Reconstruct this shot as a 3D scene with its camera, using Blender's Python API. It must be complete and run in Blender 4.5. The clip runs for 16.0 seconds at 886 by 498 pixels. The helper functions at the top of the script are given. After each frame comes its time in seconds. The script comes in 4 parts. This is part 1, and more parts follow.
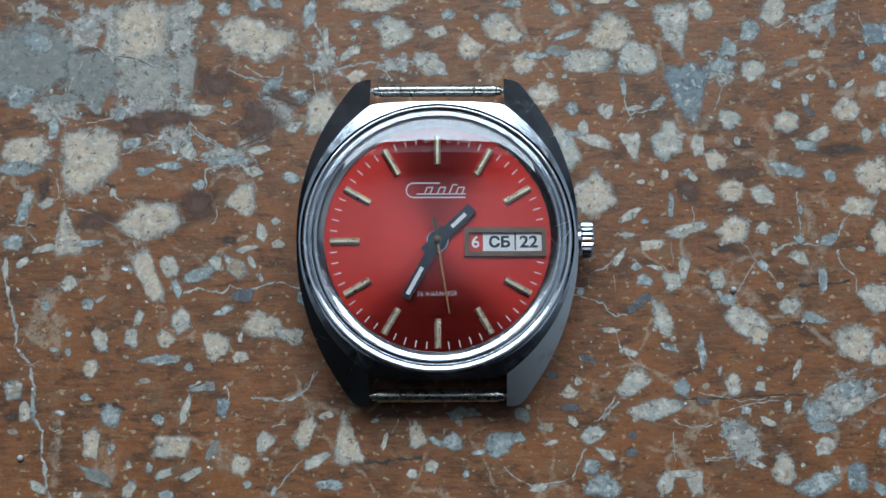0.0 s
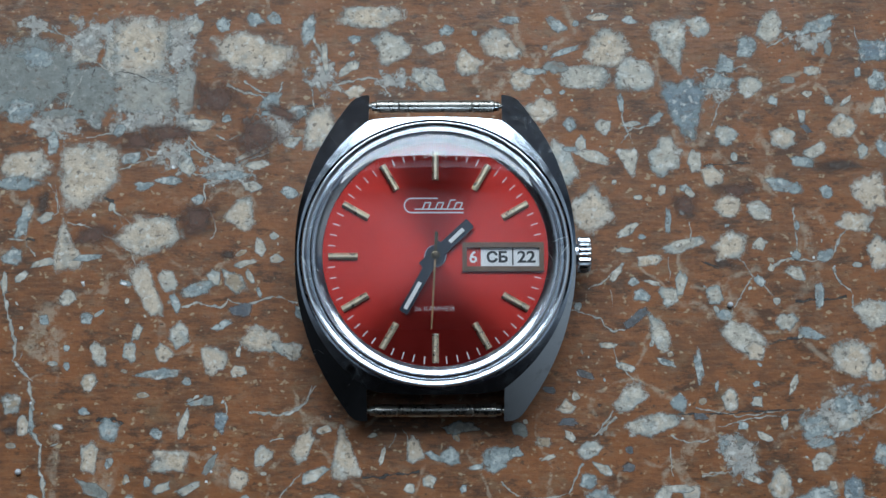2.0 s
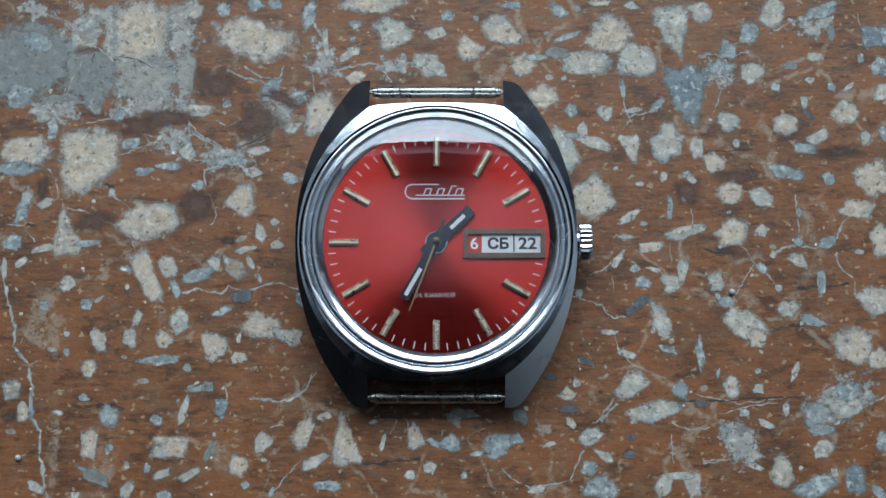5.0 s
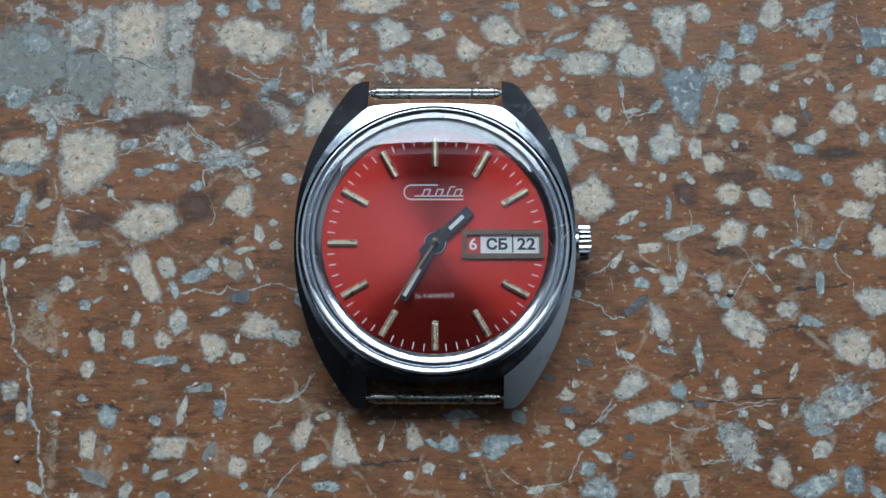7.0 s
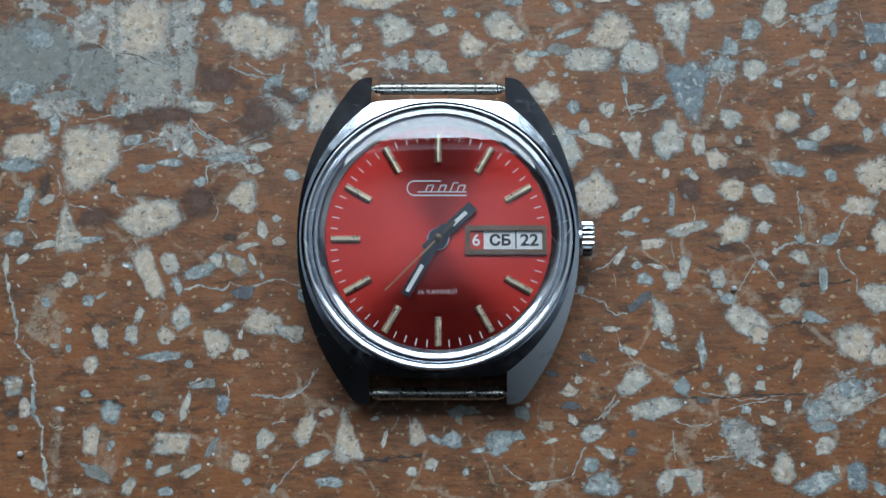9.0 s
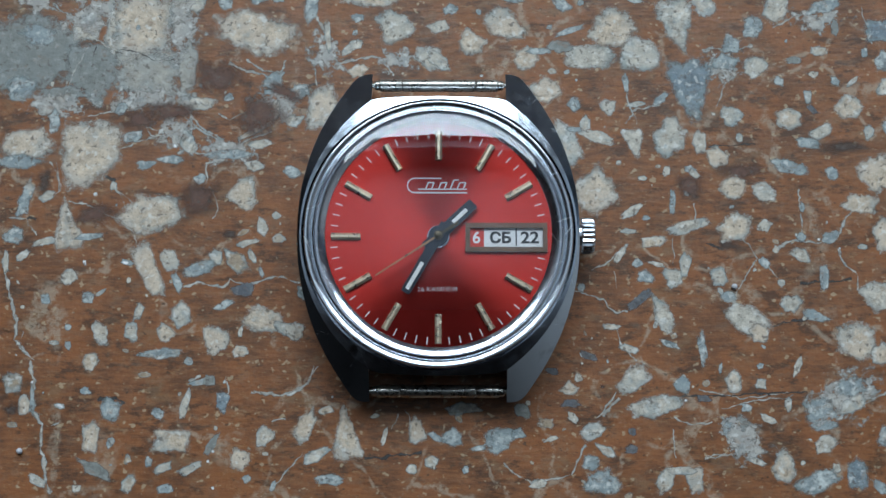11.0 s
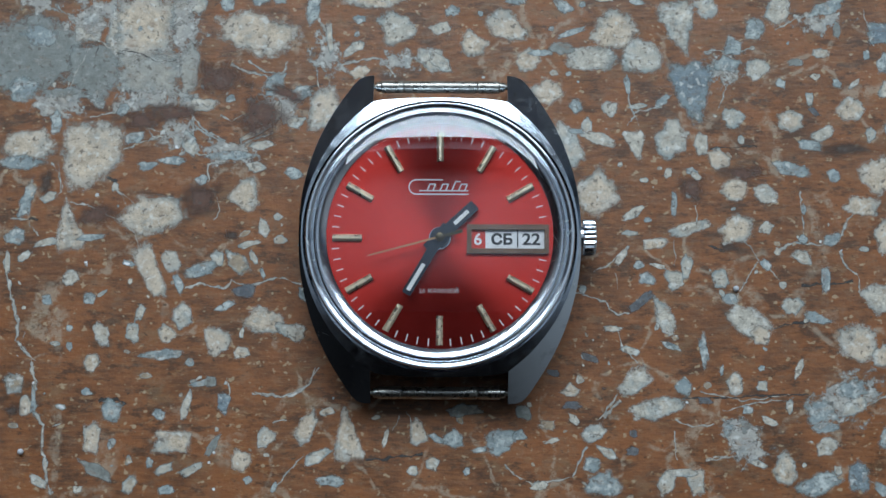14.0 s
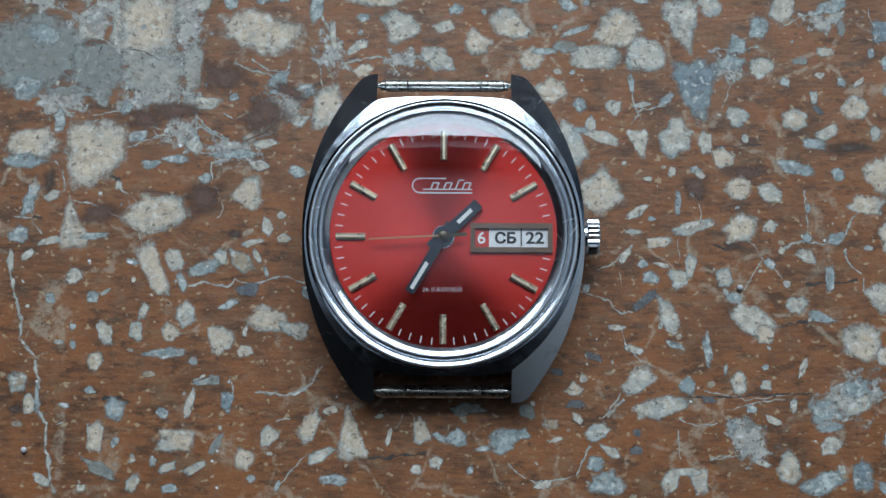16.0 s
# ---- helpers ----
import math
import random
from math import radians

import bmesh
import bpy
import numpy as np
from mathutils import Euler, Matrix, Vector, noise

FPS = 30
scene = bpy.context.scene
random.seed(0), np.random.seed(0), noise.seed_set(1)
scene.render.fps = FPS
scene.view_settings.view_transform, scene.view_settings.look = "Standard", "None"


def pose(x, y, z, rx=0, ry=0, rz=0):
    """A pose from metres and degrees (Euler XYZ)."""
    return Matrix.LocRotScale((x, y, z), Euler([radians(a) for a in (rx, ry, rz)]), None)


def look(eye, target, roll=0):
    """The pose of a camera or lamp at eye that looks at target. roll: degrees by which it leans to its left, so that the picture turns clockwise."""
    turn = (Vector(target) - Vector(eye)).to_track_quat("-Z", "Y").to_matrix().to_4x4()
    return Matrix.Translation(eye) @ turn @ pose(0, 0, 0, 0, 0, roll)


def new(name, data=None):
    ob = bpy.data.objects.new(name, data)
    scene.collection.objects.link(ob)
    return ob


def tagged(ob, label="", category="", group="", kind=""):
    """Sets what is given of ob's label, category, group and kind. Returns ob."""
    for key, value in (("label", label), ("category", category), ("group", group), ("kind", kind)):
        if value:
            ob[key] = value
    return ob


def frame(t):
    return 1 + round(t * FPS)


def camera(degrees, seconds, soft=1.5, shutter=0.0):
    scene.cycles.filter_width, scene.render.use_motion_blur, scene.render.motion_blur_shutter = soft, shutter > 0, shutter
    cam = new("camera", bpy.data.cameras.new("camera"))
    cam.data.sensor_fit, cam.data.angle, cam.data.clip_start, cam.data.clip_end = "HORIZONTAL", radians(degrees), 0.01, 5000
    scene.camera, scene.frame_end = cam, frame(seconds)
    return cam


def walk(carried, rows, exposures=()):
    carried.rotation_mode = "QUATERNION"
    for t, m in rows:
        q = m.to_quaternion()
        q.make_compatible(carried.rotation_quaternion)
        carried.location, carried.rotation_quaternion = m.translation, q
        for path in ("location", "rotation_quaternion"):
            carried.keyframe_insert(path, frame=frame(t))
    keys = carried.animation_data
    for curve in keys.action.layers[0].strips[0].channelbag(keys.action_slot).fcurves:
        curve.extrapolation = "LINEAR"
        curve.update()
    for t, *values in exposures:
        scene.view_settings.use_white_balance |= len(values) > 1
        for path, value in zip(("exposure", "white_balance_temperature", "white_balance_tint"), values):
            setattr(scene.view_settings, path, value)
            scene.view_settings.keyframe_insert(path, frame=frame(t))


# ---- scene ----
# ---- camera ----
cam = camera(38.0, 16.0, soft=1.5)
BASE = pose(0.00104, 0.00009, 0, 8.0, 0, 0)   # aimed point on the floor; the eye leans 8 degrees to the south
REACH = 0.1754
SWAY = [  # seconds, pitch, pan, roll in degrees, change of reach in mm
    (0, -0.090, 0.109, -0.220, -0.04),
    (0.5, -0.005, 0.054, -0.281, -0.15),
    (1, 0.294, 0.042, -0.302, 0.06),
    (1.5, 0.479, 0.029, -0.215, 0.22),
    (2, 0.578, 0.014, -0.110, 0.51),
    (2.5, 0.306, -0.087, -0.036, 0.39),
    (3, 0.177, -0.060, -0.056, 0.38),
    (3.5, 0.086, -0.014, 0.007, 0.21),
    (4, 0.047, 0.037, 0.001, 0.09),
    (6.3, -0.100, 0.058, -0.017, -0.04),
    (6.5, -0.061, 0.050, -0.015, -0.00),
    (7, 0.001, -0.000, 0.000, -0.01),
    (7.5, 0.049, 0.000, -0.030, 0.21),
    (8, -0.145, 0.095, 0.031, -0.01),
    (8.5, -0.223, 0.058, 0.012, -0.06),
    (9, -0.180, 0.138, 0.022, -0.04),
    (11.5, -0.308, 0.151, 0.130, -0.37),
    (12, -0.293, 0.183, 0.138, -0.27),
    (12.5, -0.167, 0.206, 0.173, -0.26),
    (13, -0.041, 0.177, 0.146, -0.09),
    (13.5, -0.102, 0.193, 0.188, -0.21),
    (14, -0.226, 0.212, 0.230, -0.35),
    (14.5, -0.251, 0.294, 0.254, -0.42),
    (15, -0.294, 0.331, 0.300, -0.49),
    (15.5, -0.294, 0.309, 0.286, -0.52),
    (16, -0.285, 0.369, 0.274, -0.52),
]
walk(cam, [(t, BASE @ pose(0, 0, REACH + dz / 1000, rx, ry, rz)) for t, rx, ry, rz, dz in SWAY])

# ---- light: daylight through one window to the north ----
WIN_X, WIN_Z, WALL_Y = (-0.72, 0.76), (0.50, 1.30), 0.65
scene.view_settings.exposure = 0.0
world = bpy.data.worlds.new("sky")
scene.world = world
world.use_nodes = True
wn = world.node_tree.nodes
sky = wn.new("ShaderNodeTexSky")
sky.sky_type, sky.sun_disc = "NISHITA", False
sky.sun_elevation, sky.sun_rotation = radians(40), radians(180)
wn["Background"].inputs["Strength"].default_value = 0.1
world.node_tree.links.new(sky.outputs[0], wn["Background"].inputs["Color"])

lamp = bpy.data.lights.new("window_daylight", "AREA")
lamp.shape, lamp.size, lamp.size_y = "RECTANGLE", WIN_X[1] - WIN_X[0] - 0.1, WIN_Z[1] - WIN_Z[0] - 0.1
lamp.energy, lamp.color = 26.0, (0.79, 0.915, 1.0)
lamp_ob = new("window_daylight", lamp)
lamp_ob.matrix_world = look((sum(WIN_X) / 2, WALL_Y + 0.05, sum(WIN_Z) / 2), (sum(WIN_X) / 2, 0, sum(WIN_Z) / 2))

# ---- materials ----


class Mat:
    """A node material with short calls."""

    def __init__(self, name):
        self.m = bpy.data.materials.new(name)
        self.m.use_nodes = True
        self.n, self.l = self.m.node_tree.nodes, self.m.node_tree.links
        self.b = self.n["Principled BSDF"]
        self.pos = self.n.new("ShaderNodeNewGeometry").outputs["Position"]

    def put(self, value, socket):
        if isinstance(value, bpy.types.NodeSocket):
            self.l.new(value, socket)
        elif isinstance(value, tuple) and len(value) == 3 and socket.type == "RGBA":
            socket.default_value = (*value, 1)
        else:
            socket.default_value = value

    def set(self, **kw):
        for k, v in kw.items():
            self.put(v, self.b.inputs[k.replace("_", " ")])
        return self

    def noise(self, scale, detail=4.0, rough=0.55, stretch=(1, 1, 1), seed=0.0, vector=None, distort=0.0, turn=0.0):
        mp = self.n.new("ShaderNodeMapping")
        if turn:
            spin = self.n.new("ShaderNodeVectorRotate")
            spin.rotation_type = "Z_AXIS"
            spin.inputs["Angle"].default_value = radians(turn)
            self.l.new(vector or self.pos, spin.inputs["Vector"])
            vector = spin.outputs[0]
        mp.inputs["Scale"].default_value = stretch
        mp.inputs["Location"].default_value = (seed, seed * 0.7, seed * 0.3)
        self.l.new(vector or self.pos, mp.inputs["Vector"])
        t = self.n.new("ShaderNodeTexNoise")
        t.inputs["Scale"].default_value, t.inputs["Detail"].default_value = scale, detail
        t.inputs["Roughness"].default_value, t.inputs["Distortion"].default_value = rough, distort
        self.l.new(mp.outputs[0], t.inputs["Vector"])
        return t.outputs["Fac"]

    def cells(self, scale, feature="F1", stretch=(1, 1, 1), vector=None, seed=0.0):
        mp = self.n.new("ShaderNodeMapping")
        mp.inputs["Scale"].default_value = stretch
        mp.inputs["Location"].default_value = (seed, seed, 0)
        self.l.new(vector or self.pos, mp.inputs["Vector"])
        t = self.n.new("ShaderNodeTexVoronoi")
        t.feature = feature
        t.inputs["Scale"].default_value = scale
        self.l.new(mp.outputs[0], t.inputs["Vector"])
        return t.outputs["Distance"]

    def ramp(self, fac, a, b, lo=0.0, hi=1.0):
        r = self.n.new("ShaderNodeMapRange")
        r.interpolation_type = "SMOOTHSTEP"
        for k, v in (("From Min", a), ("From Max", b), ("To Min", lo), ("To Max", hi)):
            r.inputs[k].default_value = v
        self.l.new(fac, r.inputs["Value"])
        return r.outputs[0]

    def math(self, op, a, b=0.0):
        x = self.n.new("ShaderNodeMath")
        x.operation = op
        self.put(a, x.inputs[0])
        self.put(b, x.inputs[1])
        return x.outputs[0]

    def mix(self, fac, a, b):
        x = self.n.new("ShaderNodeMix")
        x.data_type = "RGBA"
        self.put(fac, x.inputs["Factor"])
        self.put(a, x.inputs["A"])
        self.put(b, x.inputs["B"])
        return x.outputs["Result"]

    def warp(self, amount, scale, seed=0.0):
        t = self.n.new("ShaderNodeTexNoise")
        t.inputs["Scale"].default_value, t.inputs["Detail"].default_value = scale, 4.0
        self.l.new(self.pos, t.inputs["Vector"])
        s = self.n.new("ShaderNodeVectorMath")
        s.operation = "MULTIPLY_ADD"
        s.inputs[1].default_value = (amount, amount, 0)
        self.l.new(t.outputs["Color"], s.inputs[0])
        self.l.new(self.pos, s.inputs[2])
        return s.outputs[0]

    def bump(self, height, strength=0.3, distance=0.0001):
        x = self.n.new("ShaderNodeBump")
        x.inputs["Strength"].default_value, x.inputs["Distance"].default_value = strength, distance
        self.l.new(height, x.inputs["Height"])
        self.l.new(x.outputs[0], self.b.inputs["Normal"])
        return self

    def attribute(self, name):
        x = self.n.new("ShaderNodeAttribute")
        x.attribute_name = name
        return x.outputs["Fac"]

    def chance(self):
        return self.n.new("ShaderNodeObjectInfo").outputs["Random"]

    def island(self):
        return self.n.new("ShaderNodeNewGeometry").outputs["Random Per Island"]


def make_paint():
    """Worn brown floor paint: broad patches, brush streaks along x, pale scuffs, fine grit and a net of pale cracks."""
    s = Mat("worn_brown_paint")
    broad = s.ramp(s.noise(95, 7, 0.72), 0.40, 0.60)
    col = s.mix(broad, (0.118, 0.046, 0.019), (0.229, 0.080, 0.026))
    streak = s.ramp(s.noise(330, 8, 0.72, (1, 5.5, 1), 3.1), 0.38, 0.64)
    col = s.mix(s.math("MULTIPLY", streak, 0.6), col, (0.278, 0.109, 0.038))
    dark = s.ramp(s.noise(230, 8, 0.76, (1, 2.4, 1), 8.4), 0.50, 0.63)
    col = s.mix(s.math("MULTIPLY", dark, 0.85), col, (0.058, 0.025, 0.012))
    grey = s.ramp(s.noise(140, 7, 0.7, (1, 1.6, 1), 21.0), 0.54, 0.68)
    col = s.mix(s.math("MULTIPLY", grey, 0.65), col, (0.207, 0.120, 0.062))
    scuff = s.ramp(s.noise(420, 8, 0.76, (1, 2.2, 1), 5.7), 0.57, 0.67)
    col = s.mix(s.math("MULTIPLY", scuff, 0.6), col, (0.341, 0.208, 0.108))
    w = s.warp(0.007, 170)
    net = s.ramp(s.cells(85, "DISTANCE_TO_EDGE", vector=w), 0.008, 0.042, 1, 0)
    gate = s.ramp(s.noise(70, 5, 0.6, seed=2.2), 0.46, 0.54)
    net = s.math("MULTIPLY", net, gate)
    frayed = s.ramp(s.noise(520, 7, 0.75, seed=31.0), 0.42, 0.56)
    col = s.mix(s.math("MULTIPLY", s.math("MULTIPLY", net, frayed), 0.5), col, (0.433, 0.371, 0.286))
    wash = s.ramp(s.noise(330, 8, 0.78, (1, 1.4, 1), 55.0), 0.50, 0.62)
    col = s.mix(s.math("MULTIPLY", wash, 0.25), col, (0.203, 0.150, 0.102))
    spot = s.ramp(s.noise(800, 2, 0.5, (1, 1.2, 1), 1.7), 0.625, 0.70)
    col = s.mix(s.math("MULTIPLY", spot, 0.55), col, (0.487, 0.395, 0.261))
    nick = s.ramp(s.noise(900, 3, 0.6, (1, 1.3, 1), 41.0), 0.64, 0.70)
    col = s.mix(s.math("MULTIPLY", nick, 0.7), col, (0.043, 0.026, 0.016))
    s.set(Base_Color=col, Roughness=s.ramp(s.noise(180, 4), 0.3, 0.7, 0.42, 0.62))
    relief = s.math("ADD", s.noise(420, 7, 0.7, (1, 4.5, 1), 3.1), s.noise(1700, 4, 0.65))
    return s.bump(relief, 0.45, 0.00010).m


def make_stone(name, light, dark, tint, cover=0.0, rim_colour=(0.46, 0.485, 0.475), rim_amount=0.5, ragged=1.25, flecks=0.6, patch=0.6, melt=0.42):
    """Terrazzo stone showing through the paint; its rim is ragged and thins out."""
    s = Mat(name)
    grain = s.noise(640, 8, 0.75, seed=4.0)
    col = s.mix(s.ramp(grain, 0.36, 0.64), dark, light)
    blotch = s.ramp(s.noise(240, 6, 0.7, seed=7.0), 0.46, 0.58)
    col = s.mix(s.math("MULTIPLY", blotch, 0.7), col, tint)
    col = s.mix(s.math("MULTIPLY", s.chance(), 0.3), col, tint)
    cool = s.ramp(s.noise(230, 7, 0.72, seed=23.0), 0.51, 0.62)
    col = s.mix(s.math("MULTIPLY", cool, patch), col, (0.22, 0.275, 0.295))
    rust = s.ramp(s.noise(290, 6, 0.7, seed=37.0), 0.56, 0.66)
    col = s.mix(s.math("MULTIPLY", rust, patch * 0.7), col, (0.42, 0.31, 0.21))
    edge = s.attribute("edge")
    rim = s.ramp(s.math("ADD", edge, s.math("MULTIPLY", s.noise(420, 5, 0.65, seed=1.0), 0.9)), 0.55, 1.0, 1, 0)
    col = s.mix(s.math("MULTIPLY", rim, rim_amount), col, rim_colour)
    side = s.ramp(s.noise(150, 3, 0.6, seed=61.0), 0.47, 0.56)
    flank = s.ramp(s.math("ADD", edge, s.math("MULTIPLY", s.noise(520, 5, 0.7, seed=3.0), 0.8)), 0.62, 0.98, 1, 0)
    col = s.mix(s.math("MULTIPLY", s.math("MULTIPLY", side, flank), patch * 0.9), col, (0.185, 0.25, 0.262))
    smear = s.ramp(s.noise(380, 7, 0.75, (1, 2.2, 1), 12.0), 0.55, 0.66)
    col = s.mix(s.math("MULTIPLY", smear, 0.5), col, (0.22, 0.13, 0.085))
    pit = s.ramp(s.noise(1150, 3, 0.6, seed=9.0), 0.585, 0.655)
    col = s.mix(s.math("MULTIPLY", pit, 0.75), col, (0.10, 0.085, 0.075))
    fleck = s.ramp(s.noise(1000, 4, 0.6, seed=15.0), 0.54, 0.66)
    col = s.mix(s.math("MULTIPLY", fleck, flecks), col, (0.68, 0.69, 0.67))
    # crevice shade put into the colour along random stretches of the rim
    gap = s.math("MULTIPLY", s.ramp(edge, 0.10, 0.34, 1, 0), s.ramp(s.noise(260, 5, 0.65, seed=50.0), 0.54, 0.60))
    col = s.mix(s.math("MULTIPLY", gap, 0.4), col, (0.085, 0.065, 0.055))
    worn = s.math("ADD", s.math("MULTIPLY", s.noise(560, 8, 0.72, seed=6.0), ragged), s.math("MULTIPLY", edge, 1.1))
    s.set(Base_Color=col, Roughness=s.ramp(grain, 0.3, 0.7, 0.5, 0.75), Alpha=s.ramp(worn, ragged / 2 + cover + 0.02, melt + ragged / 2 + cover + 0.02))
    return s.bump(s.math("ADD", grain, s.noise(1600, 5, 0.7)), 0.6, 0.00012).m


def make_metal(name, colour, rough, scratch=0.5, grime=0.15):
    s = Mat(name)
    fine = s.noise(900, 5, 0.7, (1, 1, 1), 2.0)
    lines = s.ramp(s.noise(190, 2, 0.5, (34, 1.2, 1), 5.0, turn=-28), 0.68, 0.72)
    for turn, seed in ((34, 1.0), (72, 9.0), (-64, 17.0)):
        lines = s.math("MAXIMUM", lines, s.ramp(s.noise(170, 2, 0.5, (32, 1.1, 1), seed, turn=turn), 0.70, 0.74))
    rubbed = s.ramp(s.noise(260, 6, 0.7, seed=27.0), 0.48, 0.66, 0.0, 0.12 * scratch)
    r = s.math("ADD", s.ramp(fine, 0.3, 0.75, rough * 0.6, rough * 1.5), s.math("ADD", rubbed, s.math("MULTIPLY", lines, 0.45 * scratch)))
    dirt = s.ramp(s.noise(500, 5, 0.7, seed=11.0), 0.55, 0.75, 0.0, grime)
    s.set(Base_Color=s.mix(dirt, colour, (0.12, 0.10, 0.09)), Metallic=1.0, Roughness=r)
    return s.bump(s.math("ADD", fine, s.math("MULTIPLY", lines, 0.7)), 0.05 + 0.1 * scratch, 0.00002).m


def make_dial():
    s = Mat("sunburst_red_lacquer")
    tangent = s.n.new("ShaderNodeTangent")
    tangent.direction_type, tangent.axis = "RADIAL", "Z"
    grain = s.noise(800, 3, 0.5)
    col = s.mix(s.ramp(grain, 0.3, 0.7), (0.44, 0.036, 0.029), (0.48, 0.041, 0.033))
    # the brush strokes cross each other towards the middle
    place = s.n.new("ShaderNodeTexCoord")
    far = s.n.new("ShaderNodeVectorMath")
    far.operation = "LENGTH"
    s.l.new(place.outputs["Object"], far.inputs[0])
    brushed = s.ramp(far.outputs["Value"], 0.001, 0.0115, 0.1, 0.965)
    s.set(Base_Color=col, Metallic=1.0, Roughness=0.46, Anisotropic=brushed, Tangent=tangent.outputs[0])
    return s.m


def plain(name, colour, rough=0.5, metal=0.0, vary=0.12, scale=900):
    s = Mat(name)
    low = tuple(c * (1 - vary) for c in colour)
    s.set(Base_Color=s.mix(s.ramp(s.noise(scale, 4), 0.3, 0.7), low, colour), Roughness=rough, Metallic=metal)
    return s.bump(s.noise(scale * 2, 3), 0.08, 0.00002).m


def make_glass(name, ior):
    s = Mat(name)
    s.set(Base_Color=(1.0, 1.0, 1.0), Roughness=0.0, IOR=ior, Transmission_Weight=1.0)
    return s.m


def make_clear(name, least):
    """Clear acrylic: see-through, with gloss that grows towards grazing angles."""
    s = Mat(name)
    face = s.n.new("ShaderNodeLayerWeight")
    face.inputs["Blend"].default_value = 0.5
    gloss = s.math("ADD", s.math("MULTIPLY", s.math("POWER", face.outputs["Facing"], 5.0), 0.9 if least > 0.02 else 0.05), least)
    clear, shine, mixed = (s.n.new("ShaderNode" + k) for k in ("BsdfTransparent", "BsdfGlossy", "MixShader"))
    shine.inputs["Roughness"].default_value = 0.02
    shine.inputs["Color"].default_value = (0.90, 0.93, 1.0, 1)
    clear.inputs["Color"].default_value = (0.985, 0.985, 0.99, 1)
    s.l.new(gloss, mixed.inputs[0])
    s.l.new(clear.outputs[0], mixed.inputs[1])
    s.l.new(shine.outputs[0], mixed.inputs[2])
    s.l.new(mixed.outputs[0], s.n["Material Output"].inputs["Surface"])
    return s.m


def make_plaster(name, colour):
    s = Mat(name)
    low = tuple(c * 0.88 for c in colour)
    s.set(Base_Color=s.mix(s.ramp(s.noise(1.5, 5), 0.3, 0.7), low, colour), Roughness=0.85)
    return s.bump(s.noise(90, 5), 0.2, 0.001).m


PAINT = make_paint()
STONES = {
    "c": make_stone("cream_stone", (0.690, 0.580, 0.450), (0.340, 0.270, 0.200), (0.530, 0.455, 0.375), patch=0.45),
    "w": make_stone("pale_stone", (0.680, 0.635, 0.550), (0.240, 0.220, 0.186), (0.450, 0.425, 0.370)),
    "b": make_stone("blue_grey_stone", (0.540, 0.585, 0.575), (0.105, 0.130, 0.138), (0.224, 0.275, 0.294), 0.08, (0.370, 0.415, 0.410)),
    "g": make_stone("grey_stone", (0.250, 0.265, 0.250), (0.150, 0.160, 0.150), (0.205, 0.222, 0.214), 0.0, (0.330, 0.360, 0.355), flecks=0.15, patch=0.12),
    "u": make_stone("slate_blue_stone", (0.273, 0.330, 0.360), (0.073, 0.093, 0.107), (0.138, 0.192, 0.237), 0.0, (0.285, 0.333, 0.344)),
    "d": make_stone("dark_grey_stone", (0.13, 0.13, 0.14), (0.055, 0.055, 0.06), (0.09, 0.105, 0.13), 0.0, (0.16, 0.15, 0.15), flecks=0.1, patch=0.1),
    "t": make_stone("tan_stone", (0.490, 0.379, 0.257), (0.173, 0.118, 0.077), (0.314, 0.258, 0.195), 0.05),
    # soft-edged dark brown marks on the floor
    "k": make_stone("dark_patch", (0.085, 0.050, 0.036), (0.045, 0.030, 0.025), (0.065, 0.045, 0.038), 0.05, (0.10, 0.065, 0.05), ragged=1.2, flecks=0.05, patch=0.0, melt=1.1),
    "p": make_stone("dark_paint", (0.135, 0.066, 0.046), (0.085, 0.043, 0.032), (0.110, 0.058, 0.043), 0.0, (0.12, 0.06, 0.042), ragged=1.6, flecks=0.03, patch=0.0, melt=1.0),
    # tiny white flakes, their sparkle put into the near-white colour
    "s": make_stone("white_flake", (0.85, 0.85, 0.86), (0.55, 0.55, 0.57), (0.8, 0.8, 0.82), -0.1, (0.6, 0.6, 0.62)),
    "m": make_stone("broken_mortar", (0.500, 0.480, 0.440), (0.215, 0.205, 0.190), (0.360, 0.355, 0.340), 0.36, ragged=3.2, patch=0.35),
    "e": make_stone("beige_mortar", (0.420, 0.395, 0.345), (0.235, 0.230, 0.205), (0.330, 0.330, 0.305), 0.0, flecks=0.2, patch=0.3),
}
MORTAR = make_stone("pale_mortar", (0.547, 0.512, 0.450), (0.185, 0.166, 0.142), (0.362, 0.368, 0.351), 0.14, ragged=1.8)
# cracks and crevices beside stones, the shade inside them put into the colour
CREVICE = make_stone("dark_crevice", (0.05, 0.045, 0.042), (0.02, 0.018, 0.018), (0.04, 0.04, 0.042), 0.1, (0.06, 0.05, 0.045), ragged=1.6, flecks=0.0, patch=0.0)
STEEL = make_metal("polished_steel", (0.64, 0.71, 0.80), 0.12, 0.3, 0.3)
BEZEL_STEEL = make_metal("bezel_steel", (0.80, 0.85, 0.91), 0.17, 0.3, 0.1)
OLD_STEEL = make_metal("worn_bar_steel", (0.36, 0.355, 0.33), 0.30, 0.8, 0.7)
BRASS = make_metal("gilt_brass", (0.88, 0.77, 0.56), 0.34, 0.1, 0.0)
OLD_GILT = make_metal("worn_gilt", (0.40, 0.25, 0.14), 0.40, 0.5, 0.8)
DIAL = make_dial()
TARNISH = make_metal("tarnished_brass", (0.09, 0.075, 0.05), 0.5, 0.5, 0.7)
NAVY = plain("navy_black_enamel", (0.008, 0.014, 0.028), 0.4)
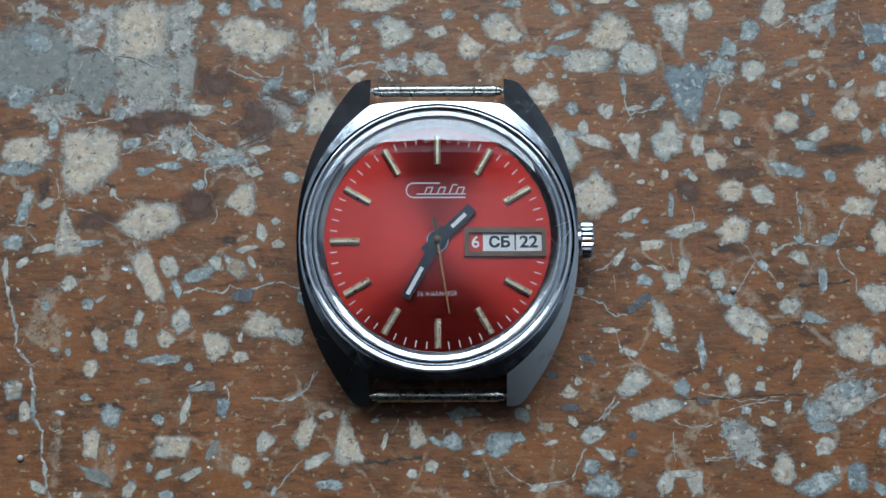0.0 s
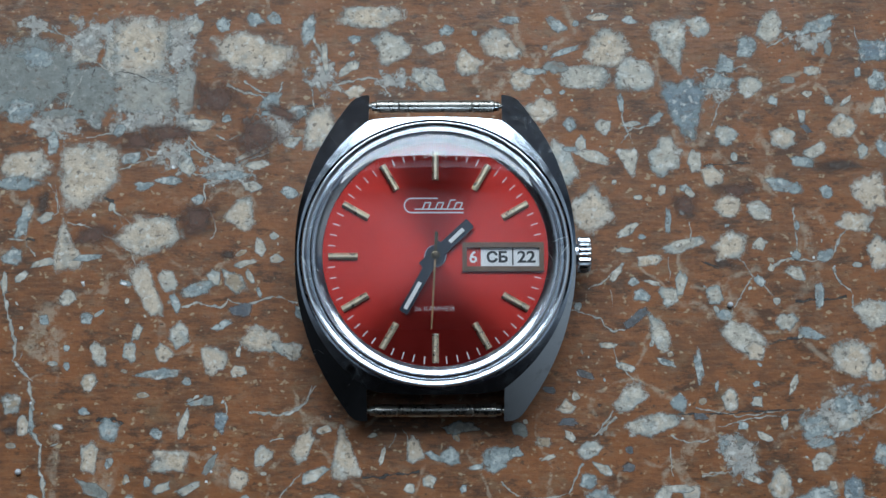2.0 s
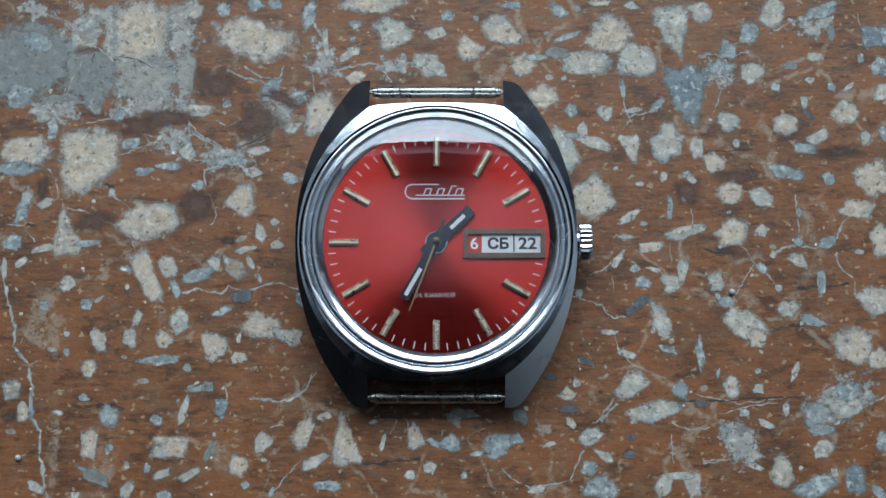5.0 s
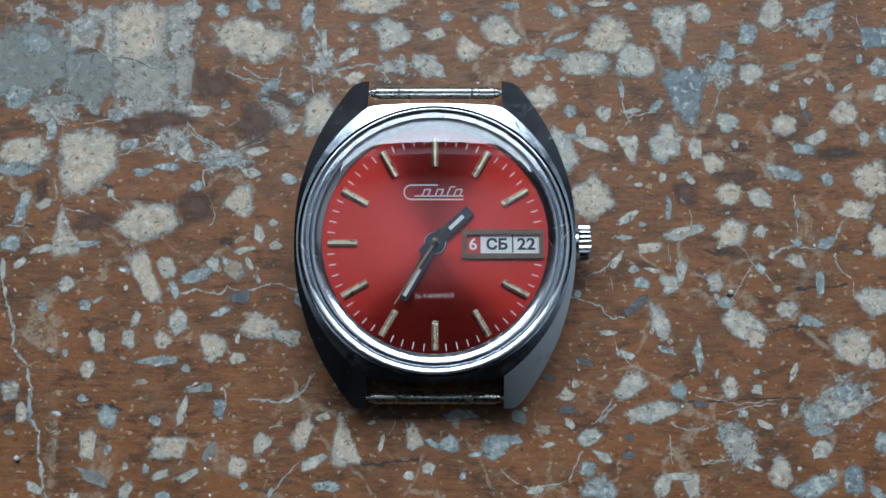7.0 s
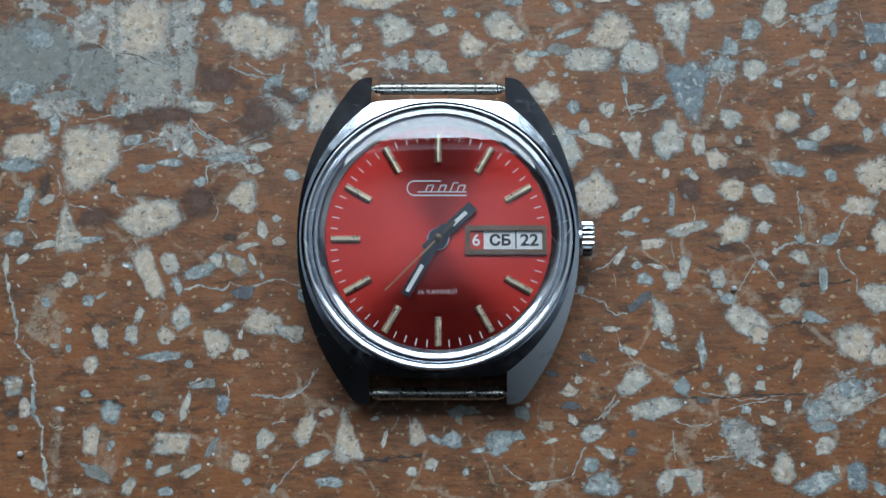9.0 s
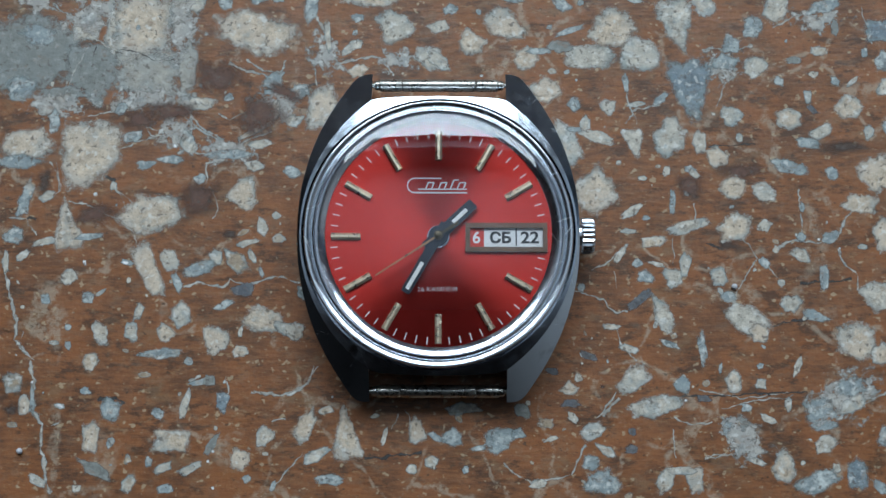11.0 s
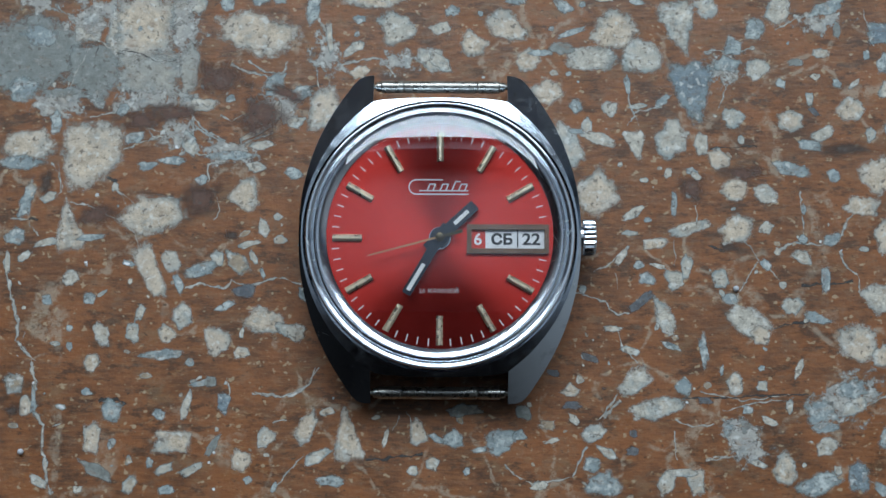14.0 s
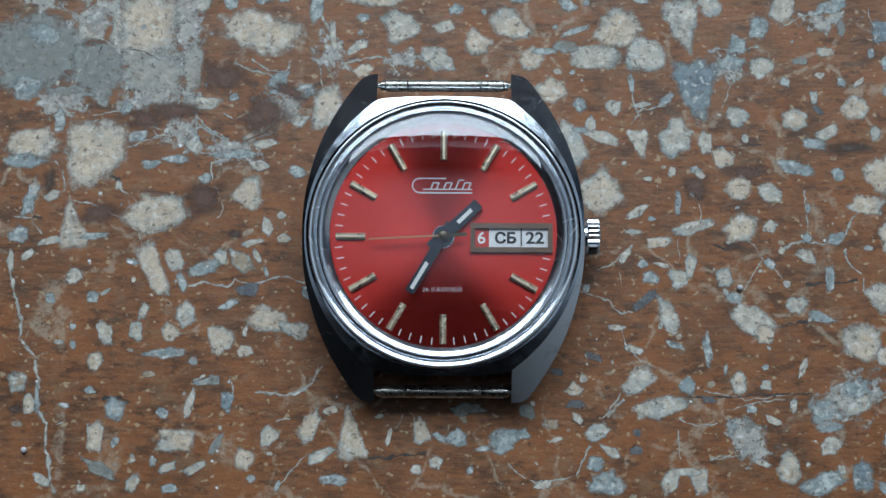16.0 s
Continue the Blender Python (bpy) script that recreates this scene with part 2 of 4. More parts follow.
LUME = plain("white_lume", (0.78, 0.80, 0.80), 0.6)
PRINT = plain("white_print", (0.72, 0.66, 0.68), 0.5)
CARD = plain("white_disc", (0.78, 0.79, 0.80), 0.5)
CARD_RED = plain("red_disc", (0.55, 0.035, 0.02), 0.5)
INK = plain("black_ink", (0.008, 0.010, 0.014), 0.6)
FRAME = plain("dull_bronze_frame", (0.20, 0.13, 0.09), 0.4, 0.6, 0.3)
DARK = plain("dark_dial_seat", (0.02, 0.015, 0.015), 0.7)
ACRYLIC = make_clear("acrylic_crystal", 0.08)
CLEAR = make_clear("acrylic_inside", 0.004)
PANE = make_glass("window_glass", 1.45)
# tones of the unseen room, chosen for what steel and dial reflect
DIM_PLASTER = make_plaster("dim_plaster", (0.30, 0.34, 0.38))
PALE_REFLECT = make_plaster("reflected_pale", (0.31, 0.35, 0.40))
BLUE_REFLECT = make_plaster("reflected_blue", (0.50, 0.64, 0.80))
NAVY_WALL = make_plaster("navy_wall", (0.24, 0.32, 0.42))
GREY_WALL = make_plaster("grey_wall", (0.62, 0.64, 0.65))
DARK_WALL = make_plaster("dark_brown_wall", (0.03, 0.028, 0.03))
WHITE_WOOD = plain("white_window_paint", (0.75, 0.75, 0.73), 0.4, 0, 0.1, 30)

# ---- builders; plans in millimetres ----
MM = 0.001


def part(name, bm, material, parent=None, label="", smooth=35, scale=MM, normals=True):
    if normals:
        bmesh.ops.recalc_face_normals(bm, faces=bm.faces)
    bmesh.ops.scale(bm, vec=(scale,) * 3, verts=bm.verts)
    me = bpy.data.meshes.new(name)
    bm.to_mesh(me)
    bm.free()
    me.materials.append(material)
    if smooth:
        me.shade_smooth()
        me.set_sharp_from_angle(angle=radians(smooth))
    ob = new(name, me)
    ob.parent = parent
    return tagged(ob, label)


def shared(name, me, parent, m):
    ob = new(name, me)
    ob.parent, ob.matrix_basis = parent, m
    return ob


def box(bm, x0, x1, y0, y1, z0, z1, bevel=0.0):
    r = bmesh.ops.create_cube(bm, size=1)
    bmesh.ops.scale(bm, vec=(x1 - x0, y1 - y0, z1 - z0), verts=r["verts"])
    bmesh.ops.translate(bm, vec=((x0 + x1) / 2, (y0 + y1) / 2, (z0 + z1) / 2), verts=r["verts"])
    if bevel:
        es = list({e for v in r["verts"] for e in v.link_edges})
        bmesh.ops.bevel(bm, geom=es, offset=bevel, segments=2, affect="EDGES", profile=0.5)
    return bm


def lathe(profile, steps=128, closed=False):
    """A turned solid from (radius, height) pairs."""
    bm = bmesh.new()
    rings = []
    for r, z in profile:
        if r < 1e-6:
            rings.append([bm.verts.new((0, 0, z))] * steps)
        else:
            rings.append([bm.verts.new((r * math.cos(2 * math.pi * i / steps), r * math.sin(2 * math.pi * i / steps), z)) for i in range(steps)])
    pairs = list(zip(rings, rings[1:])) + ([(rings[-1], rings[0])] if closed else [])
    for a, b in pairs:
        for i in range(steps):
            j = (i + 1) % steps
            loop = list(dict.fromkeys((a[i], a[j], b[j], b[i])))
            if len(loop) > 2:
                bm.faces.new(loop)
    return bm


def prism(bm, outline, z0, z1):
    lo = [bm.verts.new((x, y, z0)) for x, y in outline]
    hi = [bm.verts.new((x, y, z1)) for x, y in outline]
    bm.faces.new(hi)
    bm.faces.new(lo[::-1])
    n = len(outline)
    for i in range(n):
        bm.faces.new((lo[i], lo[(i + 1) % n], hi[(i + 1) % n], hi[i]))
    return bm


def bar(bm, a, b, width, z0, z1):
    """A straight stroke from a to b."""
    a, b = Vector(a), Vector(b)
    s = (b - a).normalized().orthogonal() * (width / 2)
    return prism(bm, [tuple(a + s), tuple(b + s), tuple(b - s), tuple(a - s)], z0, z1)


def lettering(name, words, x, y, z, height, width, material, parent, bold=0.0):
    """Raised print of the given cap height and overall width, centred on x, y."""
    cu = bpy.data.curves.new(name, "FONT")
    cu.body, cu.align_x, cu.offset = words, "CENTER", bold
    tmp = new(name, cu)
    me = bpy.data.meshes.new_from_object(tmp.evaluated_get(bpy.context.evaluated_depsgraph_get()))
    bpy.data.objects.remove(tmp)
    co = np.zeros(len(me.vertices) * 3)
    me.vertices.foreach_get("co", co)
    co = co.reshape(-1, 3)
    lo, hi = co.min(0), co.max(0)
    co[:, 0] = ((co[:, 0] - lo[0]) / (hi[0] - lo[0]) - 0.5) * width + x
    co[:, 1] = ((co[:, 1] - lo[1]) / (hi[1] - lo[1]) - 0.5) * height + y
    co[:, 2] = z
    me.vertices.foreach_set("co", (co * MM).ravel())
    me.materials.clear()
    me.materials.append(material)
    ob = new(name, me)
    ob.parent = parent
    return ob


# ---- the room: floor, and unseen walls toned for what the steel reflects ----
def slab(name, x0, x1, y0, y1, z0, z1, material, label):
    ob = part(name, box(bmesh.new(), x0, x1, y0, y1, z0, z1), material, None, label, 0, 1.0)
    return tagged(ob, category=name.split("_")[0], kind="structure")


WEST, EAST, SOUTH, HIGH, SOFFIT = -2.2, 1.5, -2.4, 3.0, 1.55
floor = slab("floor", WEST, EAST, SOUTH, WALL_Y, -0.1, 0, PAINT, "terrazzo floor under worn brown paint with pale stones showing")
T0, T1 = WALL_Y, WALL_Y + 0.2
slab("wall_north_below", WEST, EAST, T0, T1, -0.1, WIN_Z[0], BLUE_REFLECT, "unseen wall below the window, pale blue for the lug reflections")
slab("wall_north_above", WEST, EAST, T0, T1, WIN_Z[1], HIGH, DIM_PLASTER, "unseen wall above the window, toned for the case reflections")
slab("wall_north_west", WEST, WIN_X[0], T0, T1, WIN_Z[0], WIN_Z[1], NAVY_WALL, "unseen wall beside the window, blue for the lug reflections")
slab("wall_north_east", WIN_X[1], EAST, T0, T1, WIN_Z[0], WIN_Z[1], NAVY_WALL, "unseen wall beside the window, blue for the lug reflections")
slab("wall_south", WEST, EAST, SOUTH - 0.2, SOUTH, -0.1, HIGH, DARK_WALL, "unseen plain wall, dark for the steel to reflect")
slab("wall_east", EAST, EAST + 0.2, 0.3, T1, -0.1, HIGH, NAVY_WALL, "unseen plain wall, blue for the lug reflections")
slab("wall_east_south", EAST, EAST + 0.2, SOUTH - 0.2, 0.3, -0.1, HIGH, GREY_WALL, "unseen plain wall, pale grey for the lug reflections")
slab("wall_west", WEST - 0.2, WEST, SOUTH - 0.2, T1, -0.1, HIGH, DARK_WALL, "unseen plain wall, dark for the steel to reflect")
slab("ceiling", WEST - 0.2, EAST + 0.2, SOUTH - 0.2, T1, HIGH, HIGH + 0.15, DARK_WALL, "unseen high ceiling, dark for the steel to reflect")


def soffit():
    """Unseen pale reflector added by the window, rounded up into the tall dark room."""
    run = [(T0, SOFFIT), (0.10, SOFFIT)]
    run += [(0.10 - 0.4 * math.sin(radians(6 * k)), SOFFIT + 0.4 * (1 - math.cos(radians(6 * k)))) for k in range(1, 16)]
    run += [(-0.30, HIGH), (T0, HIGH)]
    bm = bmesh.new()
    ends = [[bm.verts.new((x, y, z)) for y, z in run] for x in WIN_X]
    for i in range(len(run)):
        j = (i + 1) % len(run)
        bm.faces.new((ends[0][i], ends[0][j], ends[1][j], ends[1][i]))
    bm.faces.new(ends[0])
    bm.faces.new(ends[1])
    ob = part("ceiling_soffit", bm, PALE_REFLECT, None, "unseen low pale reflector added over the window", 30, 1.0)
    tagged(ob, category="ceiling", kind="structure")


soffit()


def window():
    w = tagged(new("window_1"), "wide white-painted casement window with clear panes", "window", kind="structure")
    x0, x1, z0, z1, y0, y1 = WIN_X[0], WIN_X[1], WIN_Z[0], WIN_Z[1], WALL_Y + 0.08, WALL_Y + 0.14
    bm = bmesh.new()
    for a in ((x0, x1, y0, y1, z0, z0 + 0.05), (x0, x1, y0, y1, z1 - 0.05, z1), (x0, x0 + 0.05, y0, y1, z0 + 0.05, z1 - 0.05), (x1 - 0.05, x1, y0, y1, z0 + 0.05, z1 - 0.05)):
        box(bm, *a)
    part("window_frame", bm, WHITE_WOOD, w, "", 0, 1.0)
    pane = part("pane", box(bmesh.new(), x0 + 0.05, x1 - 0.05, y0 + 0.028, y0 + 0.032, z0 + 0.05, z1 - 0.05), PANE, w, "clear glass", 0, 1.0)
    pane.visible_shadow = False


window()

# ---- the watch ----
watch = tagged(new("wrist_watch"), "steel wrist watch with red dial, without strap, on painted floor", "watch")
DZ = 6.1      # dial height
NOTCH = 8.95  # half the gap between the lugs


def smooth_line(points, n):
    """n points along a rounded run through the given ones, evenly spread."""
    p = np.array(points, float)
    for _ in range(3):
        q = [p[0]]
        for a, b in zip(p, p[1:]):
            q += [0.75 * a + 0.25 * b, 0.25 * a + 0.75 * b]
        p = np.array(q + [p[-1]])
    d = np.r_[0, np.cumsum(np.linalg.norm(np.diff(p, axis=0), axis=1))]
    s = np.linspace(0, d[-1], n)
    return np.stack([np.interp(s, d, p[:, 0]), np.interp(s, d, p[:, 1])], -1)


def build_case():
    bm = bmesh.new()
    n = 40
    rb, zb = 17.97, 6.95
    outer = smooth_line([(18.5, 0), (18.45, 3.2), (17.95, 7.0), (16.5, 12.2), (14.5, 16.4), (12.6, 19.4), (11.1, 21.55), (10.0, 21.95), (NOTCH, 21.95)], n)
    last = math.degrees(math.atan2(17.8, NOTCH))

    def collar(f):
        return 18.2 + 1.72 * (math.degrees(f) / last) ** 2

    def top_z(q):
        """A shallow cone round the bezel, then steeper planes down the lugs."""
        r, edge = math.hypot(*q), collar(math.atan2(q[1], q[0]))
        return zb - 0.145 * (min(r, edge) - rb) - 0.57 * max(0.0, r - edge)

    for sx in (1, -1):
        for sy in (1, -1):
            cols = []
            for i in range(n):
                f = radians(last * i / (n - 1))
                c = collar(f) * np.array([math.cos(f), math.sin(f)])
                o = outer[i]
                zo = top_z(o)
                col = [(rb * math.cos(f), rb * math.sin(f), zb), (*c, top_z(c))]
                for v in (0.33, 0.66, 1.0):
                    q = c + (o - c) * v
                    col.append((*q, top_z(q)))
                col += [(max(NOTCH, o[0] * 0.995), o[1] * 0.995, zo - 0.2), (max(NOTCH, o[0] * 0.975), o[1] * 0.98, 1.1), (max(NOTCH, 15 * math.cos(f)), 15 * math.sin(f), 1.0)]
                cols.append([bm.verts.new((sx * x, sy * y, z)) for x, y, z in col])
            for a, b in zip(cols, cols[1:]):
                for k in range(len(a) - 1):
                    bm.faces.new((a[k], b[k], b[k + 1], a[k + 1]))
            end = cols[-1]
            # the inner face of the lug and the edge of the body between the lugs
            low = bm.verts.new((sx * NOTCH, sy * 17.8, 1.1))
            high = bm.verts.new((sx * NOTCH, sy * 17.8, zb - 0.145 * (19.92 - rb)))
            bm.faces.new((end[0], end[1], high))
            bm.faces.new(end[1:7] + [low, high])
            prev = (end[0], high, low, end[7])
            for i in range(1, 13):
                g = radians(last + (90 - last) * i / 12)
                x = NOTCH * (1 - i / 12)
                y = 17.8 + (0.5 if sy > 0 else 0.8) * math.sqrt(1 - (x / NOTCH) ** 2)
                now = tuple(bm.verts.new((sx * px, sy * py, pz)) for px, py, pz in ((rb * math.cos(g), rb * math.sin(g), zb), (x, y, zb - 0.145 * (math.hypot(x, y) - rb)), (x, y - 0.1, 1.1), (15 * math.cos(g), 15 * math.sin(g), 1.0)))
                for k in range(3):
                    bm.faces.new((prev[k], now[k], now[k + 1], prev[k + 1]))
                prev = now
    bmesh.ops.remove_doubles(bm, verts=bm.verts, dist=0.001)
    part("case", bm, STEEL, watch, "polished steel case with four lugs, finely scratched", 7)
    part("case_back", lathe([(0, 0), (15.0, 0), (15.6, 0.3), (15.6, 1.2), (0, 1.2)]), OLD_STEEL, watch)


def build_bezel():
    ring = [(16.2, 6.6), (17.55, 6.6), (17.64, 6.75), (17.64, 7.2), (17.63, 7.36), (17.59, 7.45), (17.53, 7.52), (17.45, 7.55), (17.36, 7.545), (17.2, 7.51), (17.02, 7.445), (16.86, 7.365),
            (16.75, 7.29), (16.71, 7.22), (16.67, 7.22), (16.63, 7.32), (16.52, 7.52), (16.4, 7.66), (16.3, 7.72), (16.2, 7.72)]
    part("bezel", lathe(ring, 192, True), BEZEL_STEEL, watch, "bright stepped steel bezel ring", 50)
    part("inner_ring", lathe([(16.05, 6.0), (16.15, 6.95), (16.0, 6.95), (14.98, 6.45), (14.9, 6.35), (14.9, 6.0)], 192, True), BEZEL_STEEL, watch, "bright sloped flange round the dial")
    prof = [(16.18, 7.3), (16.18, 8.5), (16.1, 8.8), (15.9, 9.1), (15.55, 9.32)]
    R = 88.0
    top = 9.45 + R - math.sqrt(R * R - 15.2 ** 2)
    for r in np.linspace(15.2, 0, 24):
        prof.append((float(r), top - (R - math.sqrt(R * R - r * r))))
    Ri = R - 1.4
    for r in np.linspace(0, 15.0, 16):
        prof.append((float(r), top - 1.4 - (Ri - math.sqrt(Ri * Ri - r * r))))
    prof += [(15.6, 7.8), (15.8, 7.3)]
    crystal = part("crystal", lathe(prof, 160, True), ACRYLIC, watch, "clear domed acrylic crystal", 50)
    crystal.data.materials.append(CLEAR)
    for p in crystal.data.polygons:
        p.material_index = 1 if p.normal.z < 0.0 and p.center.z > 0.0074 else 0


def build_dial():
    dial = part("dial", lathe([(0, DZ), (15.3, DZ), (15.3, DZ - 0.4), (0, DZ - 0.4)], 128), DIAL, watch, "red radially brushed dial", 0)
    part("movement_holder", lathe([(0, DZ - 0.5), (15.9, DZ - 0.5), (15.9, 1.3), (0, 1.3)], 64), DARK, watch)
    # applied batons, none at three
    bm = bmesh.new()
    sec = [(-0.44, 0), (-0.44, 0.28), (-0.16, 0.5), (0.16, 0.5), (0.44, 0.28), (0.44, 0)]
    ends = [[bm.verts.new((x, y, z)) for x, z in sec] for y in (10.25, 14.1)]
    for i in range(6):
        bm.faces.new((ends[0][i], ends[0][(i + 1) % 6], ends[1][(i + 1) % 6], ends[1][i]))
    bm.faces.new(ends[0])
    bm.faces.new(ends[1])
    first = part("hour_marker", bm, BRASS, watch, "gilt faceted baton", 0)
    first.matrix_basis = pose(0, 0, DZ * MM)
    for h in range(1, 12):
        if h != 3:
            tagged(shared("hour_marker", first.data, watch, pose(0, 0, DZ * MM, 0, 0, -30 * h)), "gilt faceted baton")
    tick = part("minute_mark", box(bmesh.new(), -0.075, 0.075, 13.3, 14.25, DZ + 0.002, DZ + 0.03), PRINT, dial, "", 0)
    tick.matrix_basis = pose(0, 0, 0, 0, 0, -6)
    for k in range(2, 60):
        if k % 5 and k not in (14, 16):
            shared("minute_mark", tick.data, dial, pose(0, 0, 0, 0, 0, -6 * k))
    for k in (14, 16):
        shared("minute_mark", tick.data, dial, pose(0, 0, 0, 0, 0, -6 * k))
    # maker's mark as plain strokes
    z0, z1 = DZ + 0.002, DZ + 0.04
    bm = bmesh.new()
    bar(bm, (-3.15, 7.78), (0.35, 7.78), 0.17, z0, z1)
    bar(bm, (-3.15, 5.85), (3.75, 5.85), 0.19, z0, z1)
    for i in range(10):
        a, b = radians(90 + 18 * i), radians(108 + 18 * i)
        bar(bm, (-3.15 + 0.965 * math.cos(a), 6.815 + 0.965 * math.sin(a)), (-3.15 + 0.965 * math.cos(b), 6.815 + 0.965 * math.sin(b)), 0.17, z0, z1)
    part("bracket_mark", bm, PRINT, dial, "white printed bracket line", 0)
    bm = bmesh.new()
    bar(bm, (-2.75, 6.32), (3.75, 6.32), 0.16, z0, z1)
    for x in (-1.7, -0.95, 0.0, 0.75, 1.55, 2.45, 3.25):
        tall = 1.25 if x == 1.55 else 0.85
        bar(bm, (x, 6.36), (x + 0.42 * tall, 6.36 + tall), 0.17, z0, z1)
    for x0, x1, y in ((-1.45, -0.6, 7.2), (0.35, 1.15, 7.2), (2.1, 2.7, 7.55), (2.8, 3.6, 7.2)):
        bar(bm, (x0, y), (x1, y), 0.16, z0, z1)
    part("slanted_mark", bm, PRINT, dial, "white slanted strokes", 0)
    lettering("jewel_count", "26 КАМНЕЙ", -0.15, -6.85, DZ + 0.02, 0.78, 5.15, PRINT, dial, -0.012)
    # day and date window
    win = part("calendar_frame", frame_ring(3.55, 14.3, -2.05, 1.8, 4.15, 13.7, -1.4, 1.12, DZ, DZ + 0.45), FRAME, watch, "dull bronze rectangular calendar frame", 0)
    zc = DZ + 0.06
    part("day_number_disc", box(bmesh.new(), 4.15, 5.98, -1.4, 1.12, DZ + 0.002, zc), CARD_RED, win, "red calendar cell", 0)
    part("calendar_disc", box(bmesh.new(), 5.98, 13.7, -1.4, 1.12, DZ + 0.002, zc), CARD, win, "white calendar disc", 0)
    part("divider", box(bmesh.new(), 10.12, 10.3, -1.2, 1.1, zc, zc + 0.03), INK, win, "", 0)
    zt = zc + 0.012
    lettering("day_number", "6", 5.0, -0.1, zt, 1.6, 1.0, CARD, win, 0.018)
    lettering("day_name", "СБ", 8.15, -0.1, zt, 1.6, 2.8, INK, win, 0.04)
    lettering("date_number", "22", 12.0, -0.1, zt, 1.6, 2.4, INK, win, 0.025)
    return dial


def frame_ring(x0, x1, y0, y1, a0, a1, b0, b1, z0, z1):
    bm = bmesh.new()
    for v in ((x0, x1, b1, y1), (x0, x1, y0, b0), (x0, a0, b0, b1), (a1, x1, b0, b1)):
        box(bm, *v, z0, z1)
    bmesh.ops.remove_doubles(bm, verts=bm.verts, dist=0.001)
    return bm


def build_hand(name, length, width, tail, z, lume0, lume1):
    """A flat enamelled baton hand with a lume strip, pointing to twelve."""
    h = width / 2
    outline = [(-h, -tail), (h, -tail), (h, 1.0), (h * 0.95, length - 0.1), (h * 0.8, length), (-h * 0.8, length), (-h * 0.95, length - 0.1), (-h, 1.0)]
    bm = prism(bmesh.new(), outline, 0, 0.16)
    prism(bm, [(1.3 * math.cos(a * math.pi / 12), 1.3 * math.sin(a * math.pi / 12)) for a in range(24)], 0.01, 0.18)
    hand = part(name, bm, NAVY, watch, "navy-black baton hand with white strip", 30)
    part("lume_strip", box(bmesh.new(), -0.26, 0.26, lume0, lume1, 0.163, 0.20), LUME, hand, "white inlaid strip", 0)
    hand.matrix_basis = pose(0, 0, z * MM)
    return hand


def build_second_hand():
    bm = bmesh.new()
    prism(bm, [(-0.13, 0), (0.15, 0), (0.09, 9.75), (-0.09, 9.75)], 0, 0.1)
    tail = prism(bmesh.new(), [(-0.14, 0), (-0.24, -2.7), (-0.2, -3.1), (0.2, -3.1), (0.24, -2.7), (0.14, 0)], 0, 0.1)
    hand = part("second_hand", bm, OLD_GILT, watch, "thin tarnished brass seconds hand", 30)
    part("counterweight", tail, TARNISH, hand, "darkened brass tail", 0)
    hub = prism(bmesh.new(), [(0.62 * math.cos(a * math.pi / 10), 0.62 * math.sin(a * math.pi / 10)) for a in range(20)], -0.05, 0.22)
    prism(hub, [(0.28 * math.cos(a * math.pi / 8), 0.28 * math.sin(a * math.pi / 8)) for a in range(16)], 0.221, 0.34)
    part("hub", hub, TARNISH, hand, "dull steel centre pin", 30)
    return hand


def build_crown():
    bm = bmesh.new()
    teeth, rings = 22, []
    for x, k, d in ((18.3, 0.80, 0), (18.85, 0.80, 0), (18.86, 0.93, 1), (19.05, 1.0, 1), (20.3, 1.0, 1), (20.58, 0.92, 0.6), (20.66, 0.8, 0)):
        ring = []
        for i in range(teeth * 6):
            a = 2 * math.pi * i / (teeth * 6)
            r = 2.42 * k * (1 - 0.11 * d * (0.5 - 0.5 * math.cos(teeth * a)) ** 0.7)
            ring.append(bm.verts.new((x, r * math.cos(a), 4.2 + r * math.sin(a))))
        rings.append(ring)
    for a, b in zip(rings, rings[1:]):
        for i in range(len(a)):
            j = (i + 1) % len(a)
            bm.faces.new((a[i], a[j], b[j], b[i]))
    bm.faces.new(rings[-1])
    bm.faces.new(rings[0])
    part("crown", bm, BEZEL_STEEL, watch, "fluted steel winding crown", 40)


def build_spring_bar(y):
    prof = [(0, -8.95), (0.32, -8.95), (0.32, -8.75), (0.6, -8.7), (0.66, -8.5), (0.66, -8.1), (0.84, -7.95), (0.84, -5.2), (0.74, -5.0), (0.84, -4.8), (0.84, 4.8), (0.74, 5.0), (0.84, 5.2), (0.84, 7.95), (0.66, 8.1), (0.66, 8.5), (0.6, 8.7), (0.32, 8.75), (0.32, 8.95), (0, 8.95)]
    bm = lathe(prof, 32)
    ob = part("spring_bar", bm, OLD_STEEL, watch, "worn steel spring bar between lugs", 40)
    ob.matrix_basis = pose(0, y * MM, 2.9 * MM, 0, 90, 0)


build_case()
build_bezel()
build_dial()
hour_hand = build_hand("hour_hand", 6.35, 1.6, 2.3, DZ + 0.55, 2.6, 5.1)
minute_hand = build_hand("minute_hand", 8.65, 1.32, 1.9, DZ + 0.85, 4.1, 8.1)
second_hand = build_second_hand()
part("collar", lathe([(1.28, DZ), (1.5, DZ), (1.5, DZ + 0.26), (1.44, DZ + 0.33), (1.28, DZ + 0.33)], 48, True), BEZEL_STEEL, watch, "bright steel collar under the hands")
part("centre_pin", lathe([(0, DZ), (0.5, DZ), (0.5, DZ + 1.55), (0.3, DZ + 1.65), (0, DZ + 1.65)], 24), TARNISH, watch)
build_crown()
build_spring_bar(21.2)
build_spring_bar(-20.15)
